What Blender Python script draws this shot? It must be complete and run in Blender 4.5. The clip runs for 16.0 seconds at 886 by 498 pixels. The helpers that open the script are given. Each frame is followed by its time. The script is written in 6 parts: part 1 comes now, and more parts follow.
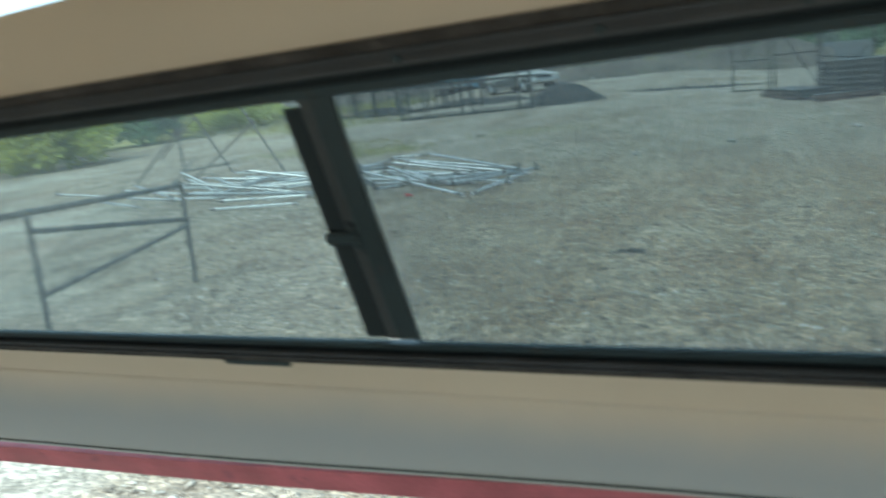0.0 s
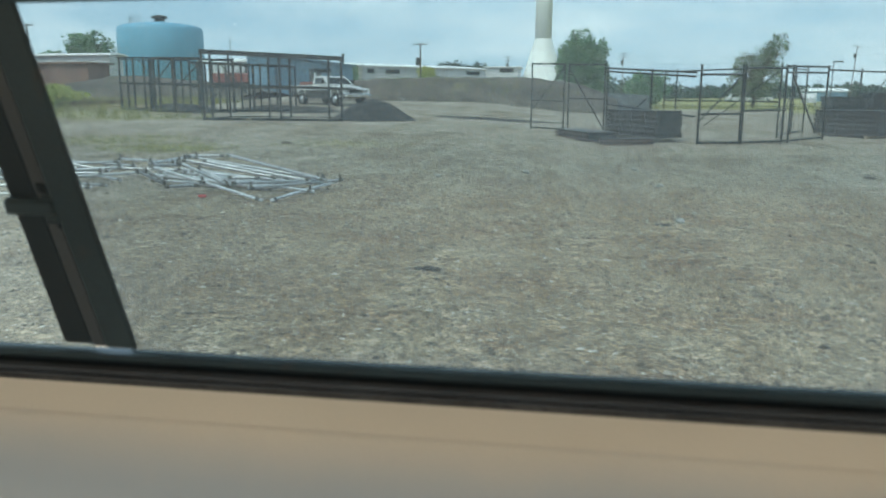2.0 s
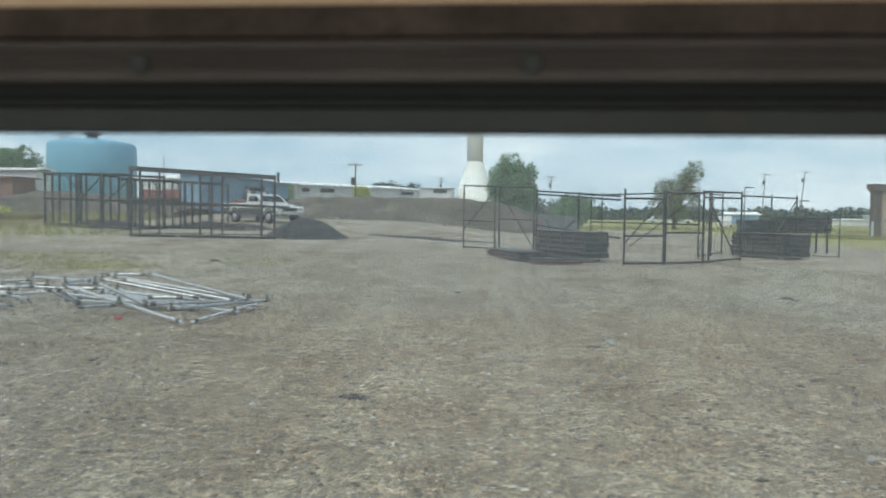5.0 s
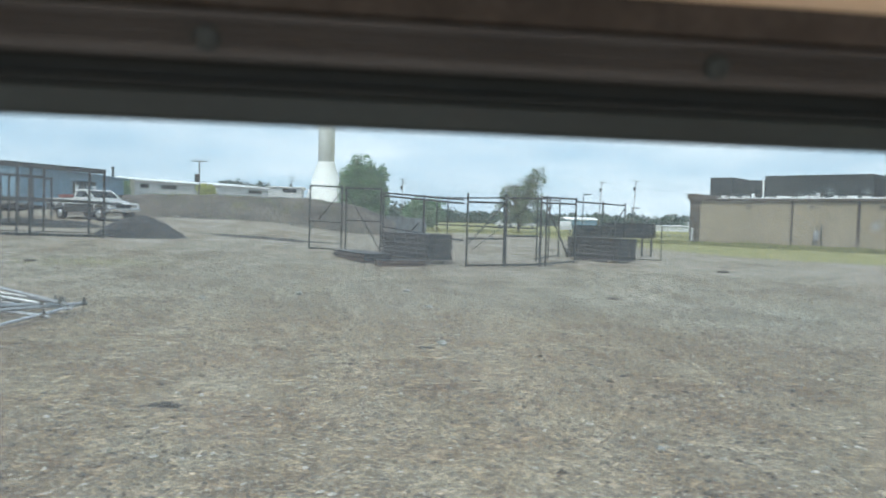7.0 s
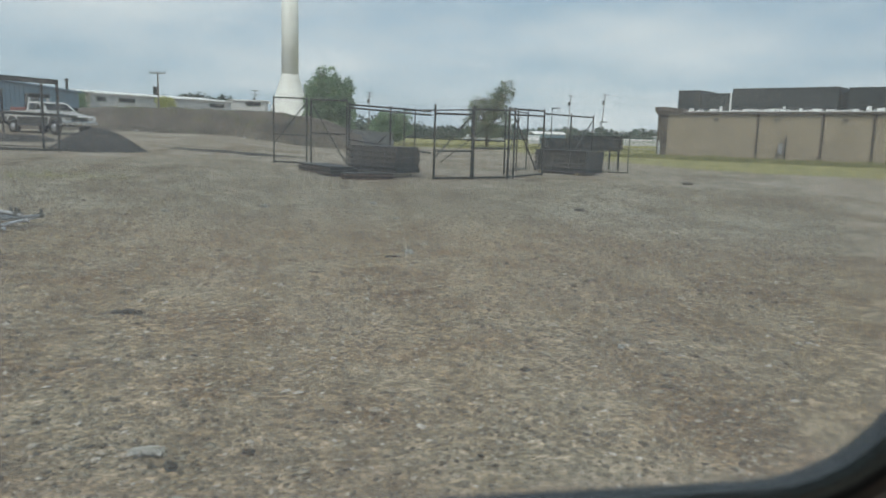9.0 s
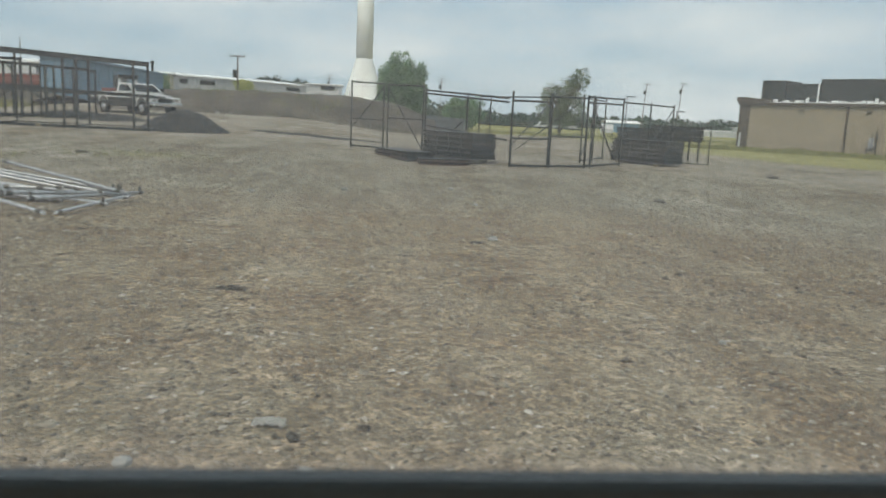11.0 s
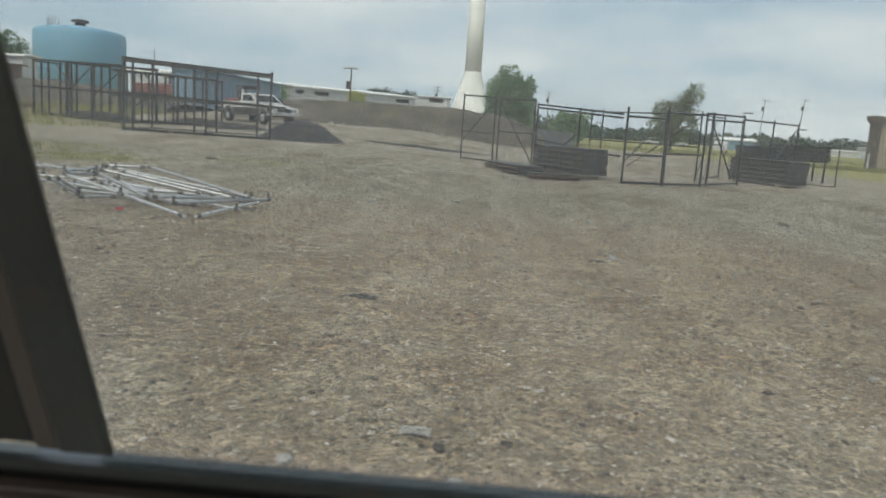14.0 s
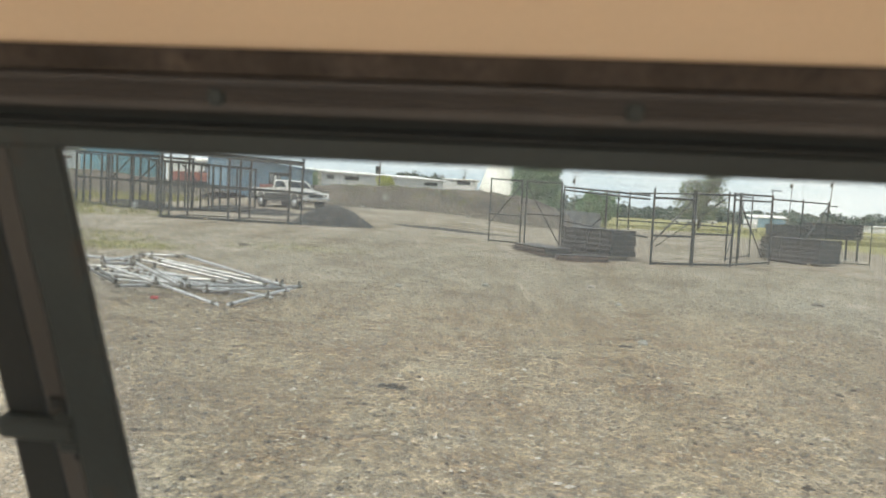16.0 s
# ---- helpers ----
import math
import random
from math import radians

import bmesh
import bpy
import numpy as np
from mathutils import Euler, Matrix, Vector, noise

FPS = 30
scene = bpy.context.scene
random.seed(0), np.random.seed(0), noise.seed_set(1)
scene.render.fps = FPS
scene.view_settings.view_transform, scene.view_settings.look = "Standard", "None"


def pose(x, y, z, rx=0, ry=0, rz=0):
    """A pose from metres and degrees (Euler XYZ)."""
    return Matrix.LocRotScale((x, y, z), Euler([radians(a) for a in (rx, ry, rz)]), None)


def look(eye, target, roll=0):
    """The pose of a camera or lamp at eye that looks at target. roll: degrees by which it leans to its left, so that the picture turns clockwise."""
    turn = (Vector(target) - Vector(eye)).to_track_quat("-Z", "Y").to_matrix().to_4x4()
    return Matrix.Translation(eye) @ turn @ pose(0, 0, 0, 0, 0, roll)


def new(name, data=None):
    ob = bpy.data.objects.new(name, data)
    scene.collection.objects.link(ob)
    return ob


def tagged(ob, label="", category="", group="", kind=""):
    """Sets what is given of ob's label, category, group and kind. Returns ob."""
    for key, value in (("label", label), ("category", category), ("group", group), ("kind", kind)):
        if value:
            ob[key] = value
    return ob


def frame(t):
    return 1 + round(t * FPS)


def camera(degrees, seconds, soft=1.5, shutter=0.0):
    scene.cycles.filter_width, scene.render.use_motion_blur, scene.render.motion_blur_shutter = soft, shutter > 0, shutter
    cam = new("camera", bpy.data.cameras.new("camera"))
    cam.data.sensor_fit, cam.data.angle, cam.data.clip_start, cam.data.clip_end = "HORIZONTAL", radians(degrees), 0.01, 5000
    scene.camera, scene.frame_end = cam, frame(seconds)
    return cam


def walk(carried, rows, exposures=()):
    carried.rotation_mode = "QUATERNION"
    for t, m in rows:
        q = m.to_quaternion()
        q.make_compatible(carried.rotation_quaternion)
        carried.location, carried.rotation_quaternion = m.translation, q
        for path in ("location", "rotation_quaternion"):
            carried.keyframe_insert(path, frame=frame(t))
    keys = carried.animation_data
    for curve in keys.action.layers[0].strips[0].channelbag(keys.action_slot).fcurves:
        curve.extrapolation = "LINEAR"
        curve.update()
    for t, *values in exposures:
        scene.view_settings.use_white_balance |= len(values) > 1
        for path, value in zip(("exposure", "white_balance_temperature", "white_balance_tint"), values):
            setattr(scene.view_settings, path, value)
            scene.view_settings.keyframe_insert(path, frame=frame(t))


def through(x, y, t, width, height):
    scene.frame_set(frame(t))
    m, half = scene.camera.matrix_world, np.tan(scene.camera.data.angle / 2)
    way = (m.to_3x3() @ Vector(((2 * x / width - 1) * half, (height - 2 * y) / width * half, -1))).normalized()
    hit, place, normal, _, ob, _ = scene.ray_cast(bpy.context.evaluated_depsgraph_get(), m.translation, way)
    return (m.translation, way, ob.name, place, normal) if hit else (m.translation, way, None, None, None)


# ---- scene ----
cam = camera(61.65, 16.0, soft=1.5, shutter=0.45)
# a phone's small lens: what is a hand's width away is soft
cam.data.dof.use_dof = True
cam.data.dof.focus_distance = 12.0
cam.data.dof.aperture_fstop = 11.0
# seconds, eye, yaw, pitch, roll to the left
PATH = [
    (0, 0.2280, 0.0950, 1.2500, 24.49, -11.84, -7.02),
    (0.5, 0.2830, 0.1250, 1.2000, 14.73, -15.12, -5.17),
    (1, 0.2900, 0.1550, 1.1810, 9.72, -15.01, -3.01),
    (1.5, 0.2590, 0.1740, 1.2050, 8.36, -12.75, -1.78),
    (2, 0.2190, 0.2210, 1.2040, 8.89, -11.64, 0.01),
    (2.5, 0.1215, 0.3370, 1.1900, 11.20, -8.74, 0.73),
    (3, 0.0360, 0.4070, 1.2020, 10.91, -5.79, 1.22),
    (3.2, 0.0323, 0.3952, 1.2051, 10.70, -4.33, 1.59),
    (5.3, 0.2628, 0.3780, 1.2395, 2.62, -2.14, 0.75),
    (5.5, 0.2710, 0.3690, 1.2440, 1.84, -1.83, 0.91),
    (6, 0.3300, 0.3810, 1.2390, -1.29, -1.76, 1.09),
    (6.5, 0.3840, 0.3890, 1.2360, -4.68, -2.07, 1.48),
    (7, 0.4350, 0.4120, 1.2320, -7.53, -2.24, 1.68),
    (7.5, 0.4780, 0.4260, 1.2180, -10.11, -2.79, 1.28),
    (8, 0.4832, 0.4340, 1.1850, -10.94, -4.49, 1.57),
    (8.5, 0.4772, 0.4400, 1.1700, -11.16, -6.82, 1.87),
    (8.7, 0.4741, 0.4411, 1.1601, -10.88, -7.84, 1.80),
    (10.8, 0.2922, 0.4444, 1.1499, -5.54, -10.05, 2.48),
    (11, 0.2690, 0.4380, 1.1530, -5.04, -9.88, 2.66),
    (11.5, 0.2230, 0.4180, 1.1650, -2.94, -9.69, 2.74),
    (12, 0.1760, 0.3820, 1.1790, -1.15, -9.69, 2.87),
    (12.5, 0.1065, 0.3980, 1.1770, 1.38, -9.50, 2.95),
    (13, 0.0798, 0.3970, 1.1785, 2.38, -9.47, 3.18),
    (13.5, 0.0700, 0.3830, 1.1795, 2.62, -9.59, 3.44),
    (14, 0.0760, 0.3930, 1.1765, 2.80, -9.37, 3.69),
    (14.5, 0.0735, 0.3880, 1.1920, 3.47, -8.02, 3.69),
    (15, 0.0670, 0.3880, 1.2110, 4.34, -5.67, 3.58),
    (15.5, 0.0760, 0.3640, 1.2430, 5.19, -3.34, 3.40),
    (16, 0.0840, 0.3470, 1.2420, 5.39, -3.29, 2.84),
]
EXPOSURES = [(0.0, 1.88, 5450, -9), (0.5, 2.0, 5400, -4), (1.0, 1.72, 5400, -6), (1.5, 1.84, 5650, -5), (2.0, 2.08, 6000, -1), (2.5, 2.1, 6100, 2), (3.0, 2.0, 6700, 8), (3.2, 1.86, 6850, 9), (5.3, 2.3, 6500, 10), (5.5, 2.38, 6500, 11), (6.5, 2.47, 6350, 11), (7.5, 2.15, 6200, 11),
             (8.5, 1.82, 6600, 13), (11.0, 1.95, 7150, 15), (12.5, 1.92, 7150, 15), (14.5, 1.9, 7150, 15), (15.0, 1.93, 7250, 15), (15.5, 2.05, 7600, 15), (16.0, 2.5, 7500, 15)]
walk(cam, [(t, pose(x, y, z, 90 + pitch, 0, yaw) @ pose(0, 0, 0, 0, 0, roll)) for t, x, y, z, yaw, pitch, roll in PATH], EXPOSURES)

# ---- daylight: a bright, partly clouded sky and a veiled sun ----
SUN_ELEV, SUN_AZ = radians(50), radians(-160)   # azimuth from +y towards +x
world = bpy.data.worlds.new("sky")
scene.world = world
world.use_nodes = True
wn, wl = world.node_tree.nodes, world.node_tree.links
sky = wn.new("ShaderNodeTexSky")
sky.sky_type = 'NISHITA'
sky.sun_disc = False
sky.sun_elevation, sky.sun_rotation = SUN_ELEV, SUN_AZ
sky.air_density, sky.dust_density, sky.ozone_density = 1.0, 2.0, 1.5
wc = wn.new("ShaderNodeTexCoord")
wm = wn.new("ShaderNodeMapping")
wm.inputs["Scale"].default_value = (1.6, 1.6, 7.0)
cl = wn.new("ShaderNodeTexNoise")
cl.inputs["Scale"].default_value, cl.inputs["Detail"].default_value, cl.inputs["Roughness"].default_value = 2.2, 7.0, 0.55
cr = wn.new("ShaderNodeValToRGB")
cr.color_ramp.elements[0].position, cr.color_ramp.elements[0].color = 0.35, (0.80, 0.80, 0.80, 1)
cr.color_ramp.elements[1].position, cr.color_ramp.elements[1].color = 0.75, (0.97, 0.97, 0.97, 1)
cc = wn.new("ShaderNodeValToRGB")
cc.color_ramp.elements[0].position, cc.color_ramp.elements[0].color = 0.38, (3.55, 4.8, 6.15, 1)
cc.color_ramp.elements[1].position, cc.color_ramp.elements[1].color = 0.76, (7.0, 7.4, 7.9, 1)
mx = wn.new("ShaderNodeMix")
mx.data_type = 'RGBA'
wl.new(wc.outputs["Generated"], wm.inputs["Vector"])
wl.new(wm.outputs["Vector"], cl.inputs["Vector"])
wl.new(cl.outputs["Fac"], cr.inputs["Fac"])
wl.new(cl.outputs["Fac"], cc.inputs["Fac"])
wl.new(cr.outputs["Color"], mx.inputs["Factor"])
wl.new(sky.outputs["Color"], mx.inputs["A"])
wl.new(cc.outputs["Color"], mx.inputs["B"])
wl.new(mx.outputs["Result"], wn["Background"].inputs["Color"])
wn["Background"].inputs["Strength"].default_value = 0.12
sun = new("sun", bpy.data.lights.new("sun", 'SUN'))
sun.data.energy, sun.data.angle, sun.data.color = 2.1, radians(26), (1.0, 0.95, 0.87)
sd = Vector((math.sin(SUN_AZ) * math.cos(SUN_ELEV), math.cos(SUN_AZ) * math.cos(SUN_ELEV), math.sin(SUN_ELEV)))
sun.matrix_world = look(sd * 50, (0, 0, 0))


# ---- materials ----
def mat(name, base, rough=0.6, metal=0.0, var=0.25, scale=3.0, fine=60.0, bump=0.15, tint=None, spec=0.4, rnd=0.0, stain=0.0, stain_col=(0.1, 0.07, 0.05), dist=0.002):
    """A surface with broad patches, fine grain, a little relief and, if asked, stains."""
    m = bpy.data.materials.new(name)
    m.use_nodes = True
    nt, ln = m.node_tree.nodes, m.node_tree.links
    b = nt["Principled BSDF"]
    b.inputs["Metallic"].default_value = metal
    b.inputs["Specular IOR Level"].default_value = spec
    tc = nt.new("ShaderNodeTexCoord")
    src = tc.outputs["Object"]
    n1 = nt.new("ShaderNodeTexNoise")
    n1.inputs["Scale"].default_value, n1.inputs["Detail"].default_value = scale, 5.0
    n2 = nt.new("ShaderNodeTexNoise")
    n2.inputs["Scale"].default_value, n2.inputs["Detail"].default_value = fine, 3.0
    ln.new(src, n1.inputs["Vector"])
    ln.new(src, n2.inputs["Vector"])
    lo = [c * (1 - var) for c in base]
    hi = list(tint) if tint else [min(1, c * (1 + var)) for c in base]
    r1 = nt.new("ShaderNodeValToRGB")
    r1.color_ramp.elements[0].position, r1.color_ramp.elements[0].color = 0.3, (*lo, 1)
    r1.color_ramp.elements[1].position, r1.color_ramp.elements[1].color = 0.7, (*hi, 1)
    ln.new(n1.outputs["Fac"], r1.inputs["Fac"])
    mg = nt.new("ShaderNodeMix")
    mg.data_type, mg.blend_type = 'RGBA', 'MULTIPLY'
    mg.inputs["Factor"].default_value = 1.0
    r2 = nt.new("ShaderNodeValToRGB")
    g = 1 - var * 0.7
    r2.color_ramp.elements[0].position, r2.color_ramp.elements[0].color = 0.35, (g, g, g, 1)
    r2.color_ramp.elements[1].position, r2.color_ramp.elements[1].color = 0.65, (1, 1, 1, 1)
    ln.new(n2.outputs["Fac"], r2.inputs["Fac"])
    ln.new(r1.outputs["Color"], mg.inputs["A"])
    ln.new(r2.outputs["Color"], mg.inputs["B"])
    out = mg.outputs["Result"]
    if rnd:
        oi = nt.new("ShaderNodeObjectInfo")
        mr = nt.new("ShaderNodeMapRange")
        mr.inputs["To Min"].default_value, mr.inputs["To Max"].default_value = 1 - rnd, 1 + rnd
        ln.new(oi.outputs["Random"], mr.inputs["Value"])
        mm = nt.new("ShaderNodeMix")
        mm.data_type, mm.blend_type = 'RGBA', 'MULTIPLY'
        mm.inputs["Factor"].default_value = 1.0
        cmb = nt.new("ShaderNodeCombineColor")
        for k in ("Red", "Green", "Blue"):
            ln.new(mr.outputs["Result"], cmb.inputs[k])
        ln.new(out, mm.inputs["A"])
        ln.new(cmb.outputs["Color"], mm.inputs["B"])
        out = mm.outputs["Result"]
    if stain:
        n3 = nt.new("ShaderNodeTexNoise")
        n3.inputs["Scale"].default_value, n3.inputs["Detail"].default_value = scale * 3.1, 8.0
        ln.new(src, n3.inputs["Vector"])
        r3 = nt.new("ShaderNodeValToRGB")
        r3.color_ramp.elements[0].position = 0.62 - stain * 0.2
        r3.color_ramp.elements[1].position = 0.72
        ln.new(n3.outputs["Fac"], r3.inputs["Fac"])
        ms = nt.new("ShaderNodeMix")
        ms.data_type = 'RGBA'
        ms.inputs["B"].default_value = (*stain_col, 1)
        ln.new(r3.outputs["Color"], ms.inputs["Factor"])
        ln.new(out, ms.inputs["A"])
        out = ms.outputs["Result"]
    ln.new(out, b.inputs["Base Color"])
    rr = nt.new("ShaderNodeMapRange")
    rr.inputs["To Min"].default_value, rr.inputs["To Max"].default_value = max(0.03, rough - 0.1), min(1, rough + 0.1)
    ln.new(n1.outputs["Fac"], rr.inputs["Value"])
    ln.new(rr.outputs["Result"], b.inputs["Roughness"])
    if bump:
        bp = nt.new("ShaderNodeBump")
        bp.inputs["Strength"].default_value, bp.inputs["Distance"].default_value = bump, dist
        ln.new(n2.outputs["Fac"], bp.inputs["Height"])
        ln.new(bp.outputs["Normal"], b.inputs["Normal"])
    return m


def glass_mat(name, tint, dust=0.042):
    m = bpy.data.materials.new(name)
    m.use_nodes = True
    nt, ln = m.node_tree.nodes, m.node_tree.links
    nt.remove(nt["Principled BSDF"])
    tr = nt.new("ShaderNodeBsdfTransparent")
    tr.inputs["Color"].default_value = (*tint, 1)
    gl = nt.new("ShaderNodeBsdfGlossy")
    gl.inputs["Roughness"].default_value = 0.02
    fr = nt.new("ShaderNodeFresnel")
    fr.inputs["IOR"].default_value = 1.35
    mi = nt.new("ShaderNodeMixShader")
    ln.new(fr.outputs["Fac"], mi.inputs["Fac"])
    ln.new(tr.outputs["BSDF"], mi.inputs[1])
    ln.new(gl.outputs["BSDF"], mi.inputs[2])
    # a film of dust on the pane catches the daylight
    tl = nt.new("ShaderNodeBsdfTranslucent")
    tl.inputs["Color"].default_value = (0.9, 0.92, 0.92, 1)
    tc = nt.new("ShaderNodeTexCoord")
    dn = nt.new("ShaderNodeTexNoise")
    dn.inputs["Scale"].default_value, dn.inputs["Detail"].default_value = 9.0, 6.0
    dr = nt.new("ShaderNodeMapRange")
    dr.inputs["From Min"].default_value, dr.inputs["From Max"].default_value = 0.3, 0.75
    dr.inputs["To Min"].default_value, dr.inputs["To Max"].default_value = dust * 0.8, dust * 1.2
    md = nt.new("ShaderNodeMixShader")
    ln.new(tc.outputs["Object"], dn.inputs["Vector"])
    ln.new(dn.outputs["Fac"], dr.inputs["Value"])
    ln.new(dr.outputs["Result"], md.inputs["Fac"])
    ln.new(mi.outputs["Shader"], md.inputs[1])
    ln.new(tl.outputs["BSDF"], md.inputs[2])
    ln.new(md.outputs["Shader"], nt["Material Output"].inputs["Surface"])
    return m


def screen_mat(name, pitch, cover):
    """Fine insect mesh, too small to be modelled wire by wire: it lets light through in narrow stripes."""
    m = bpy.data.materials.new(name)
    m.use_nodes = True
    nt, ln = m.node_tree.nodes, m.node_tree.links
    nt.remove(nt["Principled BSDF"])
    tc = nt.new("ShaderNodeTexCoord")
    tr = nt.new("ShaderNodeBsdfTransparent")
    cols = []
    for d in ('X', 'Y'):
        wv = nt.new("ShaderNodeTexWave")
        wv.wave_type, wv.bands_direction, wv.wave_profile = 'BANDS', d, 'SIN'
        wv.inputs["Scale"].default_value = 0.314 / pitch
        ln.new(tc.outputs["Object"], wv.inputs["Vector"])
        mr = nt.new("ShaderNodeMapRange")
        k = cover if d == 'X' else cover * 0.35
        mr.inputs["To Min"].default_value, mr.inputs["To Max"].default_value = 1.0 - k, 1.0
        ln.new(wv.outputs["Fac"], mr.inputs["Value"])
        cols.append(mr.outputs["Result"])
    mu = nt.new("ShaderNodeMath")
    mu.operation = 'MULTIPLY'
    ln.new(cols[0], mu.inputs[0])
    ln.new(cols[1], mu.inputs[1])
    ln.new(mu.outputs["Value"], tr.inputs["Color"])
    ln.new(tr.outputs["BSDF"], nt["Material Output"].inputs["Surface"])
    return m


M_TAN = mat("tan_gelcoat", (0.56, 0.43, 0.30), 0.55, var=0.05, scale=4, fine=400, bump=0.08, spec=0.3)
M_SILL = mat("grey_worn_gelcoat", (0.37, 0.35, 0.305), 0.5, var=0.08, scale=9, fine=300, bump=0.08, spec=0.25)


def worn_shaded_foot(name):
    """The tan gelcoat, worn grey along its foot, the grey darkened to paint in shade."""
    m = M_TAN.copy()
    m.name = name
    nt, ln = m.node_tree.nodes, m.node_tree.links
    bs = nt["Principled BSDF"]
    old = bs.inputs["Base Color"].links[0].from_socket
    tc = nt.new("ShaderNodeTexCoord")
    sx = nt.new("ShaderNodeSeparateXYZ")
    ns = nt.new("ShaderNodeTexNoise")
    ns.inputs["Scale"].default_value, ns.inputs["Detail"].default_value = 7.0, 5.0
    ad = nt.new("ShaderNodeMath")
    ad.operation = 'MULTIPLY_ADD'
    ad.inputs[1].default_value = 0.03
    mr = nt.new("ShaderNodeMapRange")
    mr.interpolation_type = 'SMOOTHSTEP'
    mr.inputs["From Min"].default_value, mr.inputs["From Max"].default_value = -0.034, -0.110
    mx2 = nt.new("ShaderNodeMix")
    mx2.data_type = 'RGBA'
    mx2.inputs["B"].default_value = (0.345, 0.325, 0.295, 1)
    ln.new(tc.outputs["Object"], sx.inputs["Vector"])
    ln.new(tc.outputs["Object"], ns.inputs["Vector"])
    ln.new(ns.outputs["Fac"], ad.inputs[0])
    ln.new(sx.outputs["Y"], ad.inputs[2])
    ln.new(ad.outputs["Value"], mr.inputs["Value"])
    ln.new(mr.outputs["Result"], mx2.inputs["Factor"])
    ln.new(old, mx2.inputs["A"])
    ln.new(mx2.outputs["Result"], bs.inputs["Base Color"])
    return m


M_FOOT = worn_shaded_foot("tan_gelcoat_worn_shaded_foot")
M_RED = mat("faded_red_paint", (0.38, 0.095, 0.105), 0.6, var=0.22, scale=14, fine=250, bump=0.08, stain=0.12, stain_col=(0.24, 0.07, 0.085))
M_FRAME = mat("black_anodised_frame", (0.027, 0.036, 0.036), 0.5, metal=0.0, var=0.2, scale=14, fine=500, bump=0.08, spec=0.25, stain=0.06, stain_col=(0.035, 0.034, 0.030))
M_FOAM = mat("brown_foam_gasket", (0.062, 0.052, 0.045), 0.9, var=0.35, scale=30, fine=260, bump=0.5, spec=0.15, stain=0.2, stain_col=(0.035, 0.03, 0.027))
M_FRAME2 = mat("brown_grey_spline", (0.056, 0.053, 0.051), 0.5, spec=0.25, var=0.2, scale=16, fine=500, bump=0.08)
M_STILE = mat("grey_bronze_stile", (0.046, 0.045, 0.042), 0.5, spec=0.3, var=0.15, scale=10, fine=400, bump=0.05)
M_RUBBER = mat("black_rubber", (0.010, 0.014, 0.014), 0.75, var=0.2, scale=20, fine=300)
M_STEEL = mat("black_painted_steel", (0.024, 0.027, 0.027), 0.55, var=0.35, scale=4, fine=90, stain=0.25, stain_col=(0.062, 0.046, 0.034), rnd=0.25)
M_RUST = mat("rusty_brown_form_panel", (0.145, 0.096, 0.074), 0.75, var=0.35, scale=3, fine=50, bump=0.2, rnd=0.25)
M_FORM = mat("worn_form_panel", (0.125, 0.113, 0.10), 0.6, var=0.35, scale=3, fine=60, stain=0.35, stain_col=(0.13, 0.085, 0.06), rnd=0.35)
M_GALV = mat("galvanised_tube", (0.46, 0.465, 0.47), 0.42, metal=0.45, var=0.2, scale=12, fine=150, rnd=0.25, bump=0.05, stain=0.15, stain_col=(0.25, 0.2, 0.15))
M_WHITE = mat("white_metal_cladding", (0.52, 0.53, 0.53), 0.55, var=0.08, scale=0.5, fine=12, bump=0.05)
M_WROOF = mat("pale_metal_roof", (0.80, 0.80, 0.79), 0.5, var=0.06, scale=0.4, fine=8, bump=0.05)
M_BLUEB = mat("blue_grey_cladding", (0.17, 0.27, 0.35), 0.6, var=0.10, scale=0.5, fine=10, bump=0.05)
M_TANK = mat("pale_blue_tank_paint", (0.16, 0.36, 0.50), 0.5, var=0.08, scale=0.4, fine=6, bump=0.04, stain=0.05, stain_col=(0.13, 0.26, 0.35))
M_TOWER = mat("white_tower_paint", (0.80, 0.80, 0.77), 0.5, var=0.05, scale=0.3, fine=5, bump=0.03)
M_TANB = mat("tan_panel_wall", (0.325, 0.268, 0.19), 0.75, var=0.06, scale=0.6, fine=14, bump=0.06)
M_TRIM = mat("dark_brown_trim", (0.105, 0.085, 0.066), 0.6, var=0.2, scale=3, fine=40)
M_UNIT = mat("dark_screen_panel", (0.036, 0.042, 0.039), 0.65, var=0.2, scale=1.5, fine=20)
M_DARKWIN = mat("dark_window", (0.03, 0.035, 0.04), 0.25, var=0.2, scale=2, fine=10, bump=0)
M_WOODPOLE = mat("grey_wooden_pole", (0.16, 0.14, 0.12), 0.85, var=0.3, scale=2, fine=30, bump=0.2)
M_BARK = mat("tree_bark", (0.12, 0.095, 0.07), 0.9, var=0.35, scale=5, fine=30, bump=0.4)


